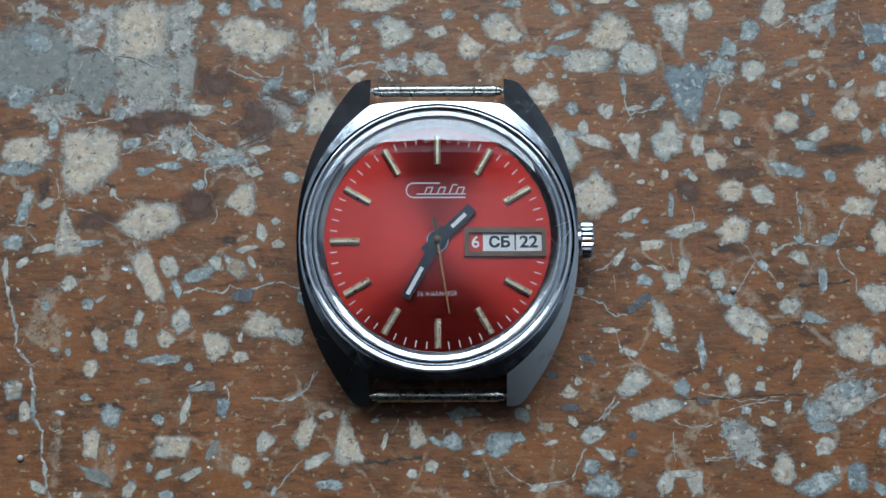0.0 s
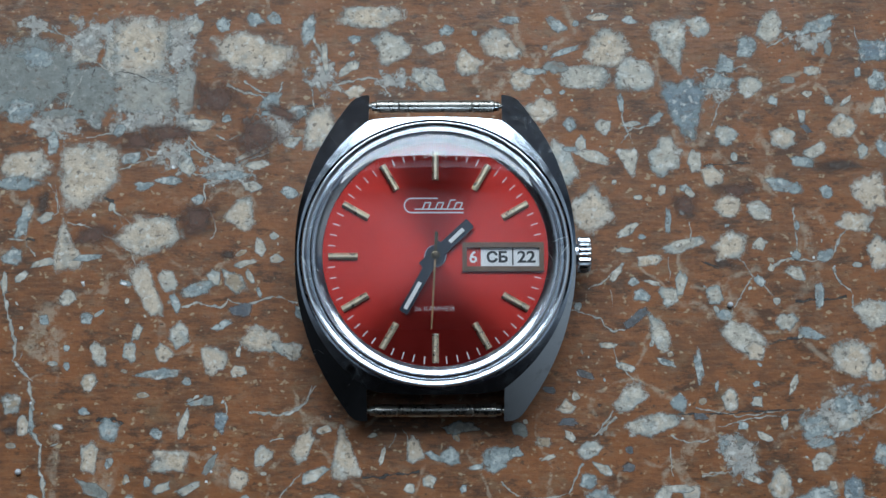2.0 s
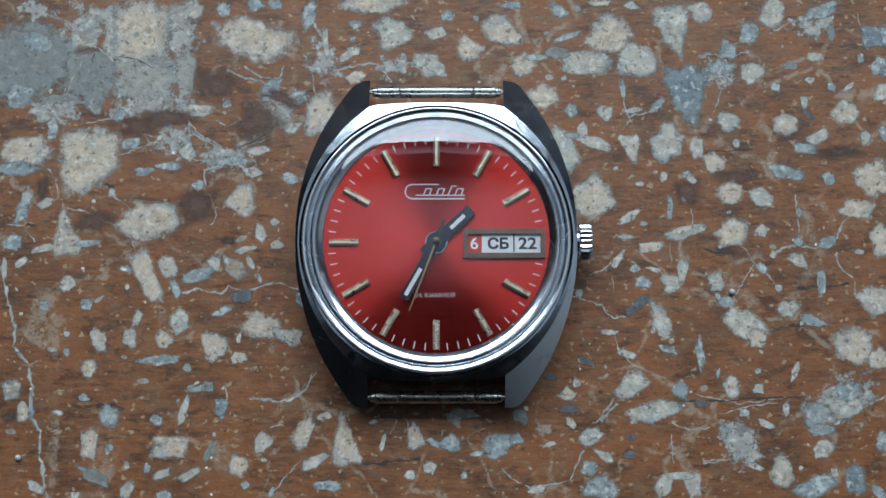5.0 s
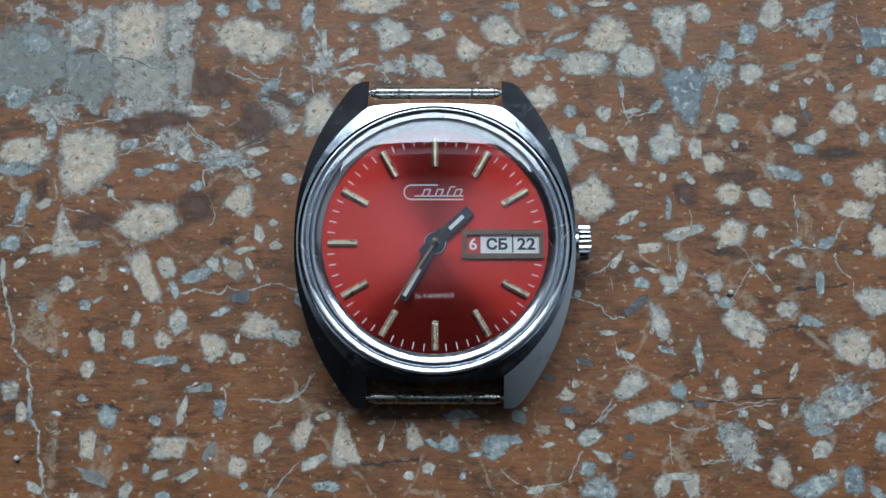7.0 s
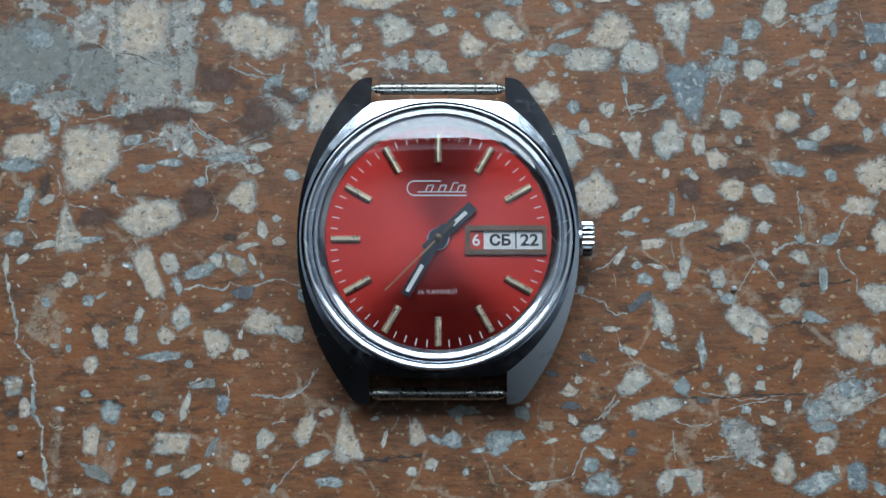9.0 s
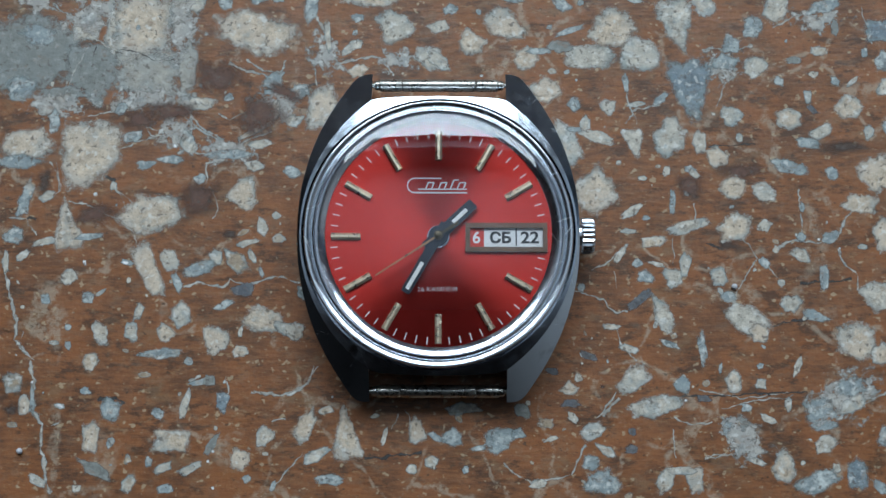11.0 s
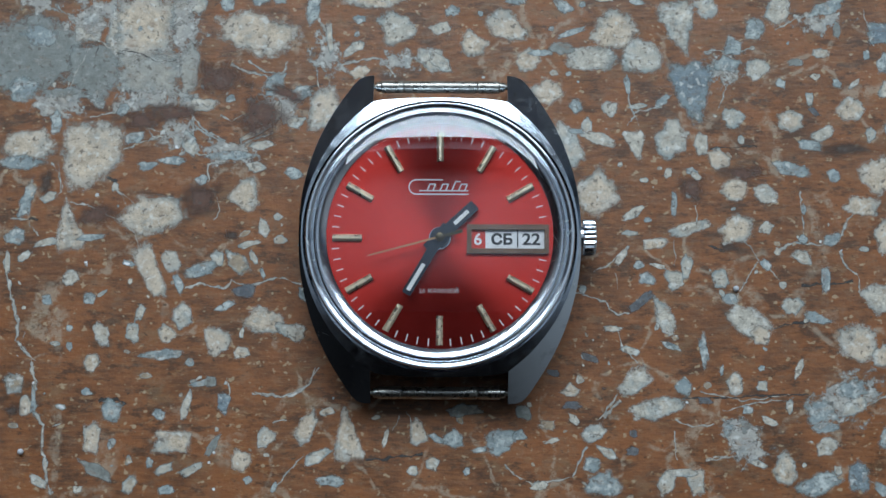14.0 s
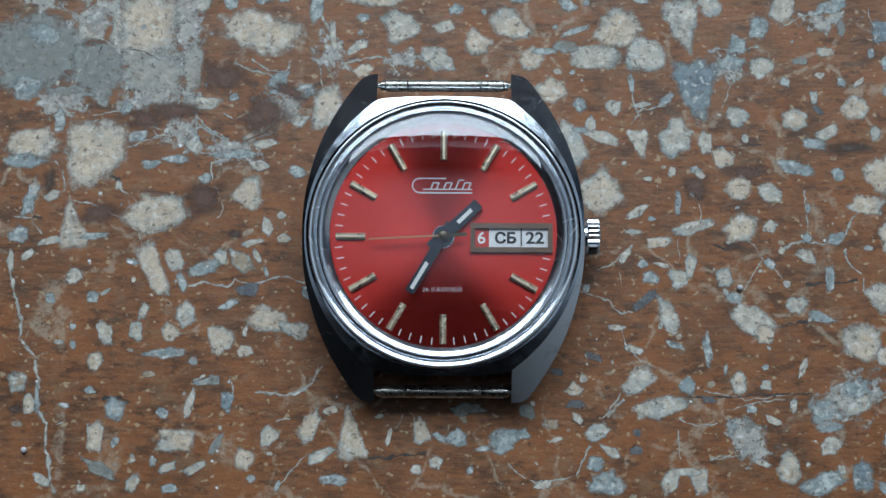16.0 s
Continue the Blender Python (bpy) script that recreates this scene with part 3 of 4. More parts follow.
# the case sits a little north of the hands' axle
for piece in watch.children:
    if piece.name.split(".")[0] in ("case", "case_back", "bezel", "inner_ring", "crystal", "crown"):
        piece.matrix_basis = pose(0, 0.38 * MM, 0) @ piece.matrix_basis


# ---- droplets on the floor ----
def droplet(x, y, r):
    ob = part("droplet", lathe([(0, 0), (r * 0.75, 0)] + [(r * math.cos(a), r * 0.7 + r * math.sin(a)) for a in np.linspace(-0.6, 1.5, 10)] + [(0, r * 1.7)], 24), DROP, None, "tiny glossy pale bead stuck to the floor", 60)
    ob.matrix_basis = pose(x * MM, y * MM, 0)
    tagged(ob, category="bead")


DROP = plain("glossy_pale_drop", (0.50, 0.52, 0.56), 0.12)
droplet(-55.7, -28.1, 0.42)
droplet(40.0, -5.9, 0.42)

# ---- stones, mortar lines and crumbs of the floor ----
rng = random.Random(7)
count = [0]


SHAPES = {  # flat sides of a stone: bearing in degrees, distance
    "kite": ((90, 0.72), (205, 0.62), (335, 0.62), (20, 0.95), (160, 0.95)),
    "peak": ((270, 0.8), (25, 0.55), (155, 0.55), (200, 0.95), (340, 0.95)),
    "block": ((0, 0.86), (90, 0.84), (180, 0.86), (270, 0.84)),
}


def chip_outline(w, h, turn, pieces=44, ragged=0.075, shape=""):
    """An angular pebble: a random polygon with worn corners."""
    k = rng.randint(4, 7)
    cuts = [(2 * math.pi * (i + rng.uniform(-0.33, 0.33)) / k, rng.uniform(0.76, 1.0)) for i in range(k)]
    if shape:
        cuts = [(radians(f), d) for f, d in SHAPES[shape]]
    off = rng.uniform(0, 100)
    pts = []
    for i in range(pieces):
        a = 2 * math.pi * i / pieces
        r = min(d / max(0.2, math.cos(a - f)) for f, d in cuts)
        r = min(r, 1.16) * (1 + ragged * 2 * noise.noise((math.cos(a) * 2 + off, math.sin(a) * 2, off)) + ragged * 0.6 * noise.noise((math.cos(a) * 6 + off, math.sin(a) * 6, off + 5)))
        pts.append((r * w / 2 * math.cos(a), r * h / 2 * math.sin(a)))
    c, s = math.cos(radians(turn)), math.sin(radians(turn))
    return [(c * x - s * y, s * x + c * y) for x, y in pts]


def with_edge(me, values):
    me.attributes.new("edge", "FLOAT", "POINT").data.foreach_set("value", values)


def chip_geometry(outline, top, x=0.0, y=0.0):
    n = len(outline)
    v, e = [(x, y, top)], [1.0]
    for k, z, val in ((0.5, top, 0.5), (0.9, top, 0.1), (1.0, -0.02, 0.0)):
        v += [(x + px * k, y + py * k, z) for px, py in outline]
        e += [val] * n
    f = [(0, 1 + i, 1 + (i + 1) % n) for i in range(n)]
    for r in (0, 1):
        a, b = 1 + r * n, 1 + (r + 1) * n
        f += [(a + i, b + i, b + (i + 1) % n, a + (i + 1) % n) for i in range(n)]
    return v, e, f


def chip(kind, x, y, w, h, turn, shape=""):
    """One stone of the floor, w by h mm, its length turned from east."""
    count[0] += 1
    top = 0.008 + 0.0004 * (count[0] % 97)
    v, e, f = chip_geometry(chip_outline(w * 1.18, h * 1.18, turn, shape=shape), top)
    name = {"m": "mortar_patch", "e": "mortar_patch", "s": "white_flake", "k": "stain", "p": "paint_patch"}.get(kind, "stone")
    me = bpy.data.meshes.new(name)
    me.from_pydata([tuple(c * MM for c in p) for p in v], [], f)
    with_edge(me, e)
    me.materials.append(STONES[kind])
    shared(name, me, floor, pose(x * MM, y * MM, 0))


def vein(width, *points, material=None, name="mortar_line"):
    """A ragged pale mortar line through the points."""
    count[0] += 1
    p = []
    for a, b in zip(points, points[1:]):
        a, b = Vector(a), Vector(b)
        m = max(2, int((b - a).length / 0.35))
        p += [a.lerp(b, i / m) for i in range(m)]
    p.append(Vector(points[-1]))
    off = rng.uniform(0, 50)
    p = [q + Vector((noise.noise((q.x * 0.9, q.y * 0.9, off)), noise.noise((q.x * 0.9, q.y * 0.9, off + 9)))) * 0.28
         + Vector((noise.noise((q.x * 3.1, q.y * 3.1, off + 3)), noise.noise((q.x * 3.1, q.y * 3.1, off + 6)))) * 0.16 for q in p]
    v, e, f = [], [], []
    z = 0.006 + 0.0003 * (count[0] % 31)
    for i, q in enumerate(p):
        d = (p[min(i + 1, len(p) - 1)] - p[max(i - 1, 0)]).normalized()
        s = Vector((-d.y, d.x)) * width * (0.62 + 0.9 * noise.noise((q.x * 1.3, q.y * 1.3, off + 20)))
        for k, val in ((-1, 0.0), (0, 0.62), (1, 0.0)):
            v.append(((q.x + s.x * k) * MM, (q.y + s.y * k) * MM, (z if k == 0 else 0.003) * MM))
            e.append(val)
        if i:
            b = 3 * i
            f += [(b - 3, b - 2, b + 1, b), (b - 2, b - 1, b + 2, b + 1)]
    me = bpy.data.meshes.new(name)
    me.from_pydata(v, [], f)
    with_edge(me, e)
    me.materials.append(material or MORTAR)
    shared(name, me, floor, Matrix())


def scatter(name, kinds, number, box_mm, skip_mm, sizes, label):
    """Small stones that nobody could count, one mesh a kind."""
    for kind in kinds:
        vs, es, fs = [], [], []
        for _ in range(number):
            for _try in range(30):
                x, y = rng.uniform(box_mm[0], box_mm[1]), rng.uniform(box_mm[2], box_mm[3])
                if not (skip_mm[0] < x < skip_mm[1] and skip_mm[2] < y < skip_mm[3]):
                    break
            w = rng.uniform(*sizes) * rng.choice((1, 1, 1.6))
            v, e, f = chip_geometry(chip_outline(w, w * rng.uniform(0.45, 0.9), rng.uniform(0, 180), 14), 0.008 + rng.uniform(0, 0.01), x, y)
            n = len(vs)
            vs += [tuple(c * MM for c in p) for p in v]
            es += e
            fs += [tuple(i + n for i in g) for g in f]
        me = bpy.data.meshes.new(name)
        me.from_pydata(vs, [], fs)
        with_edge(me, es)
        me.materials.append(STONES[kind])
        tagged(shared(name, me, floor, Matrix()), label, kind="stuff")


chip("m", -44.6, 30.4, 4.7, 10.6, -0)
chip("w", -45.0, 29.6, 3.9, 9.8, -10)
chip("e", -40.9, 25.7, 11.8, 3.7, -0)
chip("e", -36.2, 32.1, 4.4, 6.5, -0)
chip("g", -57.1, 26.8, 15.3, 12.2, -0)
chip("b", -55.9, 29.2, 5.5, 3.7, -10)
chip("g", -48.3, 24.4, 7.5, 9.7, 30)
chip("c", -41.3, 30.6, 9.8, 10.1, -0, "block")
chip("e", -40.5, 23.1, 9.8, 6.0, -5)
chip("e", -34.9, 24.8, 3.1, 9.7, -0)
chip("w", -34.1, 33.7, 3.3, 3.0, -0)
chip("w", -33.3, 19.4, 4.8, 2.1, -0)
chip("w", -48.8, 30.8, 4.3, 6.5, -30)
chip("b", -58.0, 21.5, 4.9, 3.7, -0)
chip("g", -51.7, 20.9, 7.0, 2.1, -0)
chip("c", -56.7, 13.7, 7.0, 4.3, -0)
chip("b", -57.6, 11.2, 7.0, 2.5, -0)
chip("c", -48.3, 12.5, 7.9, 9.7, -15)
chip("b", -42.1, 14.7, 3.3, 1.9, 15)
chip("w", -34.5, 13.9, 2.2, 4.1, 20)
chip("b", -30.8, 12.3, 4.8, 1.1, 8)
chip("b", -43.8, 18.6, 1.6, 2.4, -20)
chip("b", -53.0, 17.1, 2.0, 3.4, -0)
chip("c", -25.7, 29.6, 11.0, 7.2, -14)
chip("b", -29.7, 34.0, 2.4, 2.5, -0)
chip("b", -25.4, 34.7, 2.8, 2.1, -0)
chip("b", -22.5, 34.7, 2.1, 2.5, -0)
chip("b", -17.9, 32.9, 2.1, 5.7, -10)
chip("w", -15.5, 29.0, 1.1, 4.7, 8)
chip("c", -9.2, 35.0, 8.9, 3.5, -0)
chip("w", -6.2, 30.4, 5.7, 5.1, -20)
chip("b", -11.3, 31.7, 2.4, 1.5, -0)
chip("b", -11.7, 29.5, 0.9, 1.0, -0)
chip("w", -11.9, 27.6, 3.6, 1.6, 35)
chip("c", -11.2, 24.1, 2.8, 1.8, 30)
chip("w", -1.5, 26.0, 4.4, 3.2, -20)
chip("w", -0.1, 30.4, 3.3, 2.0, 30)
chip("b", -22.8, 22.7, 3.1, 3.5, -20)
chip("b", -23.6, 21.0, 2.0, 1.0, -0)
chip("b", -29.0, 20.3, 1.4, 1.4, -0)
chip("b", -19.6, 21.0, 4.1, 2.6, 15)
chip("w", -22.6, 18.6, 1.3, 3.5, -0)
chip("w", -20.0, 17.0, 2.5, 1.8, 10)
chip("c", -16.1, 18.7, 4.8, 7.0, -18)
chip("w", -24.6, 13.7, 3.6, 1.3, 10)
chip("w", -25.6, 15.4, 6.2, 1.0, 28)
chip("b", -28.4, 12.3, 6.4, 1.6, -0)
chip("c", 9.0, 30.8, 7.7, 3.9, -28)
chip("c", 4.5, 28.2, 4.1, 3.4, -15)
chip("b", 1.5, 32.9, 2.5, 1.8, -0)
chip("w", -0.1, 25.6, 4.1, 2.3, -40)
chip("b", 10.6, 34.5, 3.3, 1.6, -0)
chip("b", 16.9, 33.7, 3.3, 2.3, -30)
chip("b", 19.7, 33.9, 1.1, 1.1, -0)
chip("b", 18.1, 29.8, 4.9, 1.0, 20)
chip("b", 15.3, 30.4, 0.9, 0.8, -0)
chip("c", 12.1, 26.0, 3.6, 3.6, 20)
chip("b", 13.7, 26.9, 4.2, 1.2, -0)
chip("w", 20.8, 26.0, 6.9, 3.9, -8)
chip("g", 16.9, 27.6, 3.6, 1.9, -0)
chip("c", 24.2, 30.4, 7.3, 6.0, 10)
chip("c", 23.0, 34.8, 3.3, 1.2, -0)
chip("b", 27.2, 34.4, 2.4, 1.6, -10)
chip("w", 27.9, 26.5, 6.4, 5.4, 10)
chip("b", 25.8, 22.2, 0.9, 3.4, 5)
chip("b", 18.7, 19.4, 1.9, 2.7, -0)
chip("w", 23.4, 19.0, 2.5, 2.6, -0)
chip("w", 26.8, 14.3, 3.4, 4.3, 10, "kite")
chip("w", 21.8, 14.7, 5.9, 1.9, -18)
chip("w", 20.2, 16.6, 1.6, 2.4, -0)
chip("c", 14.7, 21.4, 4.2, 3.4, -35)
chip("w", 17.5, 13.9, 3.7, 6.0, 15)
chip("w", 15.6, 24.1, 1.3, 0.8, -0)
chip("b", 18.7, 15.8, 2.5, 0.9, -0)
chip("w", 27.3, 19.4, 2.7, 0.9, 8)
chip("w", 32.9, 31.4, 6.2, 8.2, 10, "kite")
chip("w", 36.9, 33.5, 4.0, 3.1, -20)
chip("w", 47.0, 33.1, 3.6, 5.4, -10)
chip("b", 53.7, 33.5, 6.8, 2.3, 22)
chip("g", 55.0, 30.4, 1.2, 2.9, -0)
chip("b", 43.7, 30.4, 3.0, 3.4, -25)
chip("b", 40.5, 27.8, 3.1, 3.2, -0)
chip("b", 39.6, 25.4, 3.9, 2.9, -20)
chip("u", 34.7, 22.3, 7.8, 9.3, 6, "kite")
chip("b", 30.6, 20.2, 3.3, 1.4, 40)
chip("w", 43.9, 24.8, 3.6, 3.1, 30)
chip("b", 47.0, 22.6, 1.6, 1.5, -0)
chip("g", 49.1, 25.7, 2.0, 1.3, -0)
chip("w", 52.7, 27.0, 2.7, 1.6, -0)
chip("w", 51.7, 23.7, 1.6, 1.0, -0)
chip("b", 54.8, 22.7, 1.7, 1.2, -40)
chip("w", 57.2, 22.7, 2.5, 0.7, 45)
chip("u", 61.4, 29.9, 4.9, 3.6, -0, "block")
chip("b", 61.6, 25.4, 3.1, 3.6, -0)
chip("w", 61.7, 21.9, 2.5, 2.9, -0)
chip("b", 58.9, 26.8, 1.1, 1.6, -0)
chip("c", 56.5, 19.1, 4.4, 3.5, 20)
chip("c", 48.0, 17.4, 3.9, 3.2, -0)
chip("w", 40.2, 17.9, 3.3, 3.0, -20)
chip("d", 51.5, 18.7, 2.0, 1.0, -40)
chip("w", 50.9, 20.6, 1.1, 2.2, -0)
chip("w", 52.6, 15.5, 3.3, 1.9, 30)
chip("b", 50.6, 14.0, 3.9, 1.9, -12)
chip("w", 59.2, 15.5, 1.6, 2.4, -0)
chip("b", 62.0, 15.9, 2.0, 2.4, -0)
chip("w", 31.7, 14.5, 4.4, 5.9, -15)
chip("w", 35.9, 14.2, 2.2, 3.3, 10)
chip("c", 38.1, 12.1, 2.6, 3.2, 30)
chip("w", 41.3, 14.7, 1.1, 1.6, -0)
chip("b", 48.1, 10.5, 6.4, 2.2, -12)
chip("c", 59.9, 9.7, 5.0, 6.2, -0)
chip("b", 53.9, 9.7, 2.2, 2.4, -0)
chip("b", 34.4, 10.2, 2.0, 1.4, -30)
chip("b", -56.5, 6.0, 2.2, 6.4, -15)
chip("b", -57.9, 0.9, 3.2, 3.0, 30)
chip("w", -56.6, -1.8, 2.6, 1.2, 40)
chip("w", -53.5, 6.4, 2.8, 1.6, 35)
chip("c", -50.6, 1.7, 5.2, 7.0, 8, "peak")
chip("b", -47.7, 0.8, 4.8, 1.0, 6)
chip("w", -53.8, 0.0, 3.2, 1.1, 10)
chip("t", -47.2, 3.9, 2.5, 1.3, 10)
chip("w", -44.6, 7.8, 1.2, 1.4, -0)
chip("b", -40.2, 10.8, 3.0, 1.4, -0)
chip("c", -38.8, 3.9, 9.4, 5.6, 6)
chip("c", -39.4, -3.6, 3.1, 7.6, 22)
chip("w", -50.1, -4.7, 2.6, 2.3, 10)
chip("b", -53.2, -7.8, 2.0, 1.5, -30)
chip("b", -47.4, -7.6, 2.0, 1.7, -0)
chip("w", -45.8, -6.9, 1.7, 0.6, 30)
chip("w", -40.5, -9.5, 1.4, 2.5, -15)
chip("b", -42.3, -2.8, 2.0, 0.9, -20)
chip("w", -58.8, -2.6, 0.8, 3.4, -0)
chip("b", -36.6, 11.5, 4.0, 1.6, -0)
chip("b", -32.6, 8.9, 2.0, 1.7, -0)
chip("c", -26.8, 6.8, 3.9, 4.6, -15)
chip("w", -25.3, 10.7, 2.6, 1.7, -0)
chip("b", -20.2, 9.7, 2.9, 2.1, -35)
chip("w", -24.1, 2.1, 1.7, 2.8, 8)
chip("w", -21.8, 0.6, 2.0, 1.4, -0)
chip("t", -26.6, 1.4, 2.2, 0.9, 25)
chip("w", -26.1, -0.1, 3.2, 0.9, 20)
chip("t", -27.6, -2.5, 4.3, 2.5, -35)
chip("w", -30.2, -2.0, 2.0, 2.5, -0)
chip("w", -25.4, -1.8, 1.1, 2.2, 30)
chip("w", -36.6, -2.3, 2.6, 3.6, 30)
chip("b", -32.7, -3.6, 4.8, 2.0, 18)
chip("b", -35.5, -5.4, 1.4, 3.2, 20)
chip("d", -26.5, -6.4, 3.2, 2.0, -0)
chip("b", -29.1, -8.5, 3.5, 1.4, 25)
chip("w", -34.7, -10.0, 2.8, 3.7, -0)
chip("c", -23.2, -10.5, 5.7, 3.4, -10)
chip("w", -20.0, -11.9, 4.3, 2.4, -10)
chip("w", -22.1, 3.7, 1.4, 1.1, -0)
chip("b", -24.1, -4.1, 0.8, 2.0, 20)
chip("b", -18.4, -6.8, 1.7, 2.5, -0)
chip("c", 21.3, 7.1, 6.0, 6.6, -0)
chip("w", 26.4, 4.5, 3.7, 1.3, 35)
chip("b", 28.3, 3.5, 1.4, 0.9, -0)
chip("w", 25.8, 1.7, 2.6, 0.8, -0)
chip("w", 33.8, 2.4, 6.8, 1.9, 12)
chip("b", 31.9, 5.6, 1.0, 4.2, -0)
chip("w", 27.9, 9.0, 1.4, 0.8, -0)
chip("c", 29.2, 0.2, 3.4, 1.7, -0)
chip("w", 34.9, 9.7, 2.0, 1.0, -35)
chip("w", 31.2, 10.1, 1.2, 1.9, -20)
chip("w", 24.7, -1.4, 3.4, 1.1, 50)
chip("b", 27.0, -2.6, 1.5, 1.4, -0)
chip("b", 28.0, -4.5, 3.2, 1.9, -20)
chip("w", 29.6, -2.8, 2.5, 0.7, -15)
chip("w", 31.9, -4.6, 2.6, 2.9, -0)
chip("w", 33.5, -2.9, 1.7, 3.4, -10)
chip("d", 27.3, -7.6, 4.1, 1.4, 38)
chip("w", 30.4, -9.9, 2.6, 5.2, 28)
chip("w", 38.0, -4.5, 2.6, 3.1, -0)
chip("b", 19.3, -6.0, 1.5, 1.5, -0)
chip("c", 40.3, 7.7, 4.0, 3.5, 10)
chip("w", 44.6, 7.1, 3.3, 3.0, -25)
chip("c", 40.4, 2.2, 5.1, 4.1, 10)
chip("w", 44.3, 2.5, 2.2, 1.9, 30)
chip("b", 49.4, 0.9, 1.5, 1.7, -0)
chip("b", 49.6, 4.9, 0.8, 1.7, -0)
chip("b", 53.4, 0.9, 2.9, 1.9, 15)
chip("c", 57.4, 5.6, 5.1, 3.1, -5)
chip("c", 60.6, 1.3, 3.7, 4.8, -0)
chip("w", 45.8, -0.8, 0.9, 1.1, -0)
chip("w", 49.1, -1.5, 3.5, 2.0, -28)
chip("b", 52.2, -4.6, 1.5, 4.5, -0, "block")
chip("b", 44.2, -2.6, 1.5, 2.2, 35)
chip("w", 46.4, -5.4, 1.1, 1.2, -0)
chip("w", 47.7, -8.1, 3.4, 2.5, 25)
chip("b", 51.0, -9.9, 4.0, 1.5, -20)
chip("w", 41.4, -10.2, 6.4, 4.3, -38)
chip("c", 43.3, -12.2, 3.1, 2.6, -20)
chip("b", 39.2, -7.3, 2.3, 1.8, -0)
chip("w", 59.6, -7.0, 5.1, 4.8, -0)
chip("w", 57.6, -0.4, 1.5, 0.8, -0)
chip("w", -45.6, -12.3, 2.3, 4.0, 30)
chip("w", -41.5, -12.2, 1.8, 2.7, -0)
chip("b", -50.0, -11.6, 1.2, 1.1, -0)
chip("c", -36.9, -12.2, 2.3, 2.9, 20)
chip("c", -30.1, -13.3, 3.7, 4.0, -0)
chip("c", -46.8, -16.2, 2.7, 2.6, -0)
chip("b", -37.2, -15.1, 6.4, 1.5, 4)
chip("b", -33.6, -16.1, 1.5, 1.5, -30)
chip("t", -57.1, -19.0, 2.9, 3.0, -0)
chip("c", -55.4, -22.0, 2.1, 2.7, -0)
chip("b", -54.4, -21.4, 0.9, 4.8, -0)
chip("b", -49.9, -14.1, 1.0, 1.4, 20)
chip("w", -51.8, -13.7, 1.4, 0.7, -0)
chip("b", -47.4, -20.1, 1.8, 1.4, -0)
chip("b", -43.9, -22.7, 3.2, 3.4, -0)
chip("w", -50.7, -22.1, 1.5, 0.8, -20)
chip("c", -46.4, -26.5, 2.4, 4.5, -0)
chip("b", -43.7, -27.0, 1.1, 1.6, -0)
chip("c", -35.6, -26.8, 5.6, 3.4, -3, "block")
chip("w", -33.9, -22.0, 1.1, 4.1, -15)
chip("b", -37.4, -23.1, 2.0, 1.9, -0)
chip("b", -32.3, -19.0, 2.4, 0.9, 15)
chip("g", -30.7, -18.7, 1.8, 1.7, -0)
chip("u", -28.9, -21.6, 1.7, 2.9, -0)
chip("t", -39.5, -17.9, 2.0, 0.9, -0)
chip("t", -41.3, -29.1, 1.1, 1.5, -0)
chip("b", -38.6, -29.5, 1.1, 1.8, -0)
chip("w", -36.5, -30.3, 2.7, 1.5, 30)
chip("w", -33.0, -30.4, 3.6, 1.3, 25)
chip("g", -30.2, -27.2, 1.1, 3.7, -30)
chip("g", -45.7, -30.4, 5.3, 1.9, -28)
chip("w", -53.2, -32.1, 2.7, 1.3, -30)
chip("w", -41.1, -32.4, 2.0, 2.5, -25)
chip("b", -36.4, -33.0, 2.4, 1.5, -0)
chip("w", -48.0, -33.0, 1.4, 1.0, -0)
chip("t", -57.0, -24.6, 1.7, 0.9, -0)
chip("c", -26.7, -14.8, 2.3, 1.8, 20)
chip("w", -26.7, -12.2, 0.7, 1.5, -0)
chip("c", -17.8, -25.0, 2.6, 5.1, -18)
chip("c", -15.1, -22.6, 2.3, 1.1, 10)
chip("c", -12.3, -26.2, 5.0, 7.6, 6, "peak")
chip("w", -16.2, -28.5, 4.1, 1.8, 25)
chip("w", -23.2, -26.3, 2.1, 3.1, -25)
chip("c", -26.4, -29.1, 3.2, 3.1, -0)
chip("b", -25.4, -31.7, 1.5, 1.3, -0)
chip("b", -14.3, -31.8, 4.4, 1.8, -0)
chip("b", -21.9, -32.6, 0.9, 1.8, -20)
chip("c", -2.9, -25.4, 2.4, 3.7, 10)
chip("b", -0.4, -26.1, 2.7, 1.2, -25)
chip("w", -7.2, -26.1, 0.8, 2.4, -20)
chip("w", -0.9, -29.5, 2.1, 1.9, -20)
chip("w", -3.5, -30.4, 1.8, 1.5, -0)
chip("w", 3.2, -22.4, 5.4, 1.7, -0)
chip("b", 2.0, -26.3, 2.9, 2.8, -0)
chip("b", 8.1, -26.3, 5.4, 3.7, 25)
chip("b", 10.7, -25.6, 2.0, 1.6, -0)
chip("b", 5.4, -27.6, 2.6, 0.9, 10)
chip("b", 3.7, -30.4, 1.0, 1.3, -0)
chip("w", 13.3, -32.3, 2.3, 1.3, -5)
chip("t", 14.5, -24.2, 2.4, 1.6, -0)
chip("w", 15.1, -26.3, 2.0, 0.8, 20)
chip("c", 17.6, -19.8, 2.7, 2.0, -0)
chip("d", 17.8, -21.6, 2.7, 1.3, 5)
chip("d", 15.2, -17.3, 2.4, 1.0, -15)
chip("d", 20.3, -15.3, 2.3, 1.1, -20)
chip("w", 18.8, -18.2, 1.2, 1.1, -0)
chip("w", 18.0, -23.5, 1.1, 2.1, 30)
chip("w", 20.7, -25.3, 3.5, 2.5, 30)
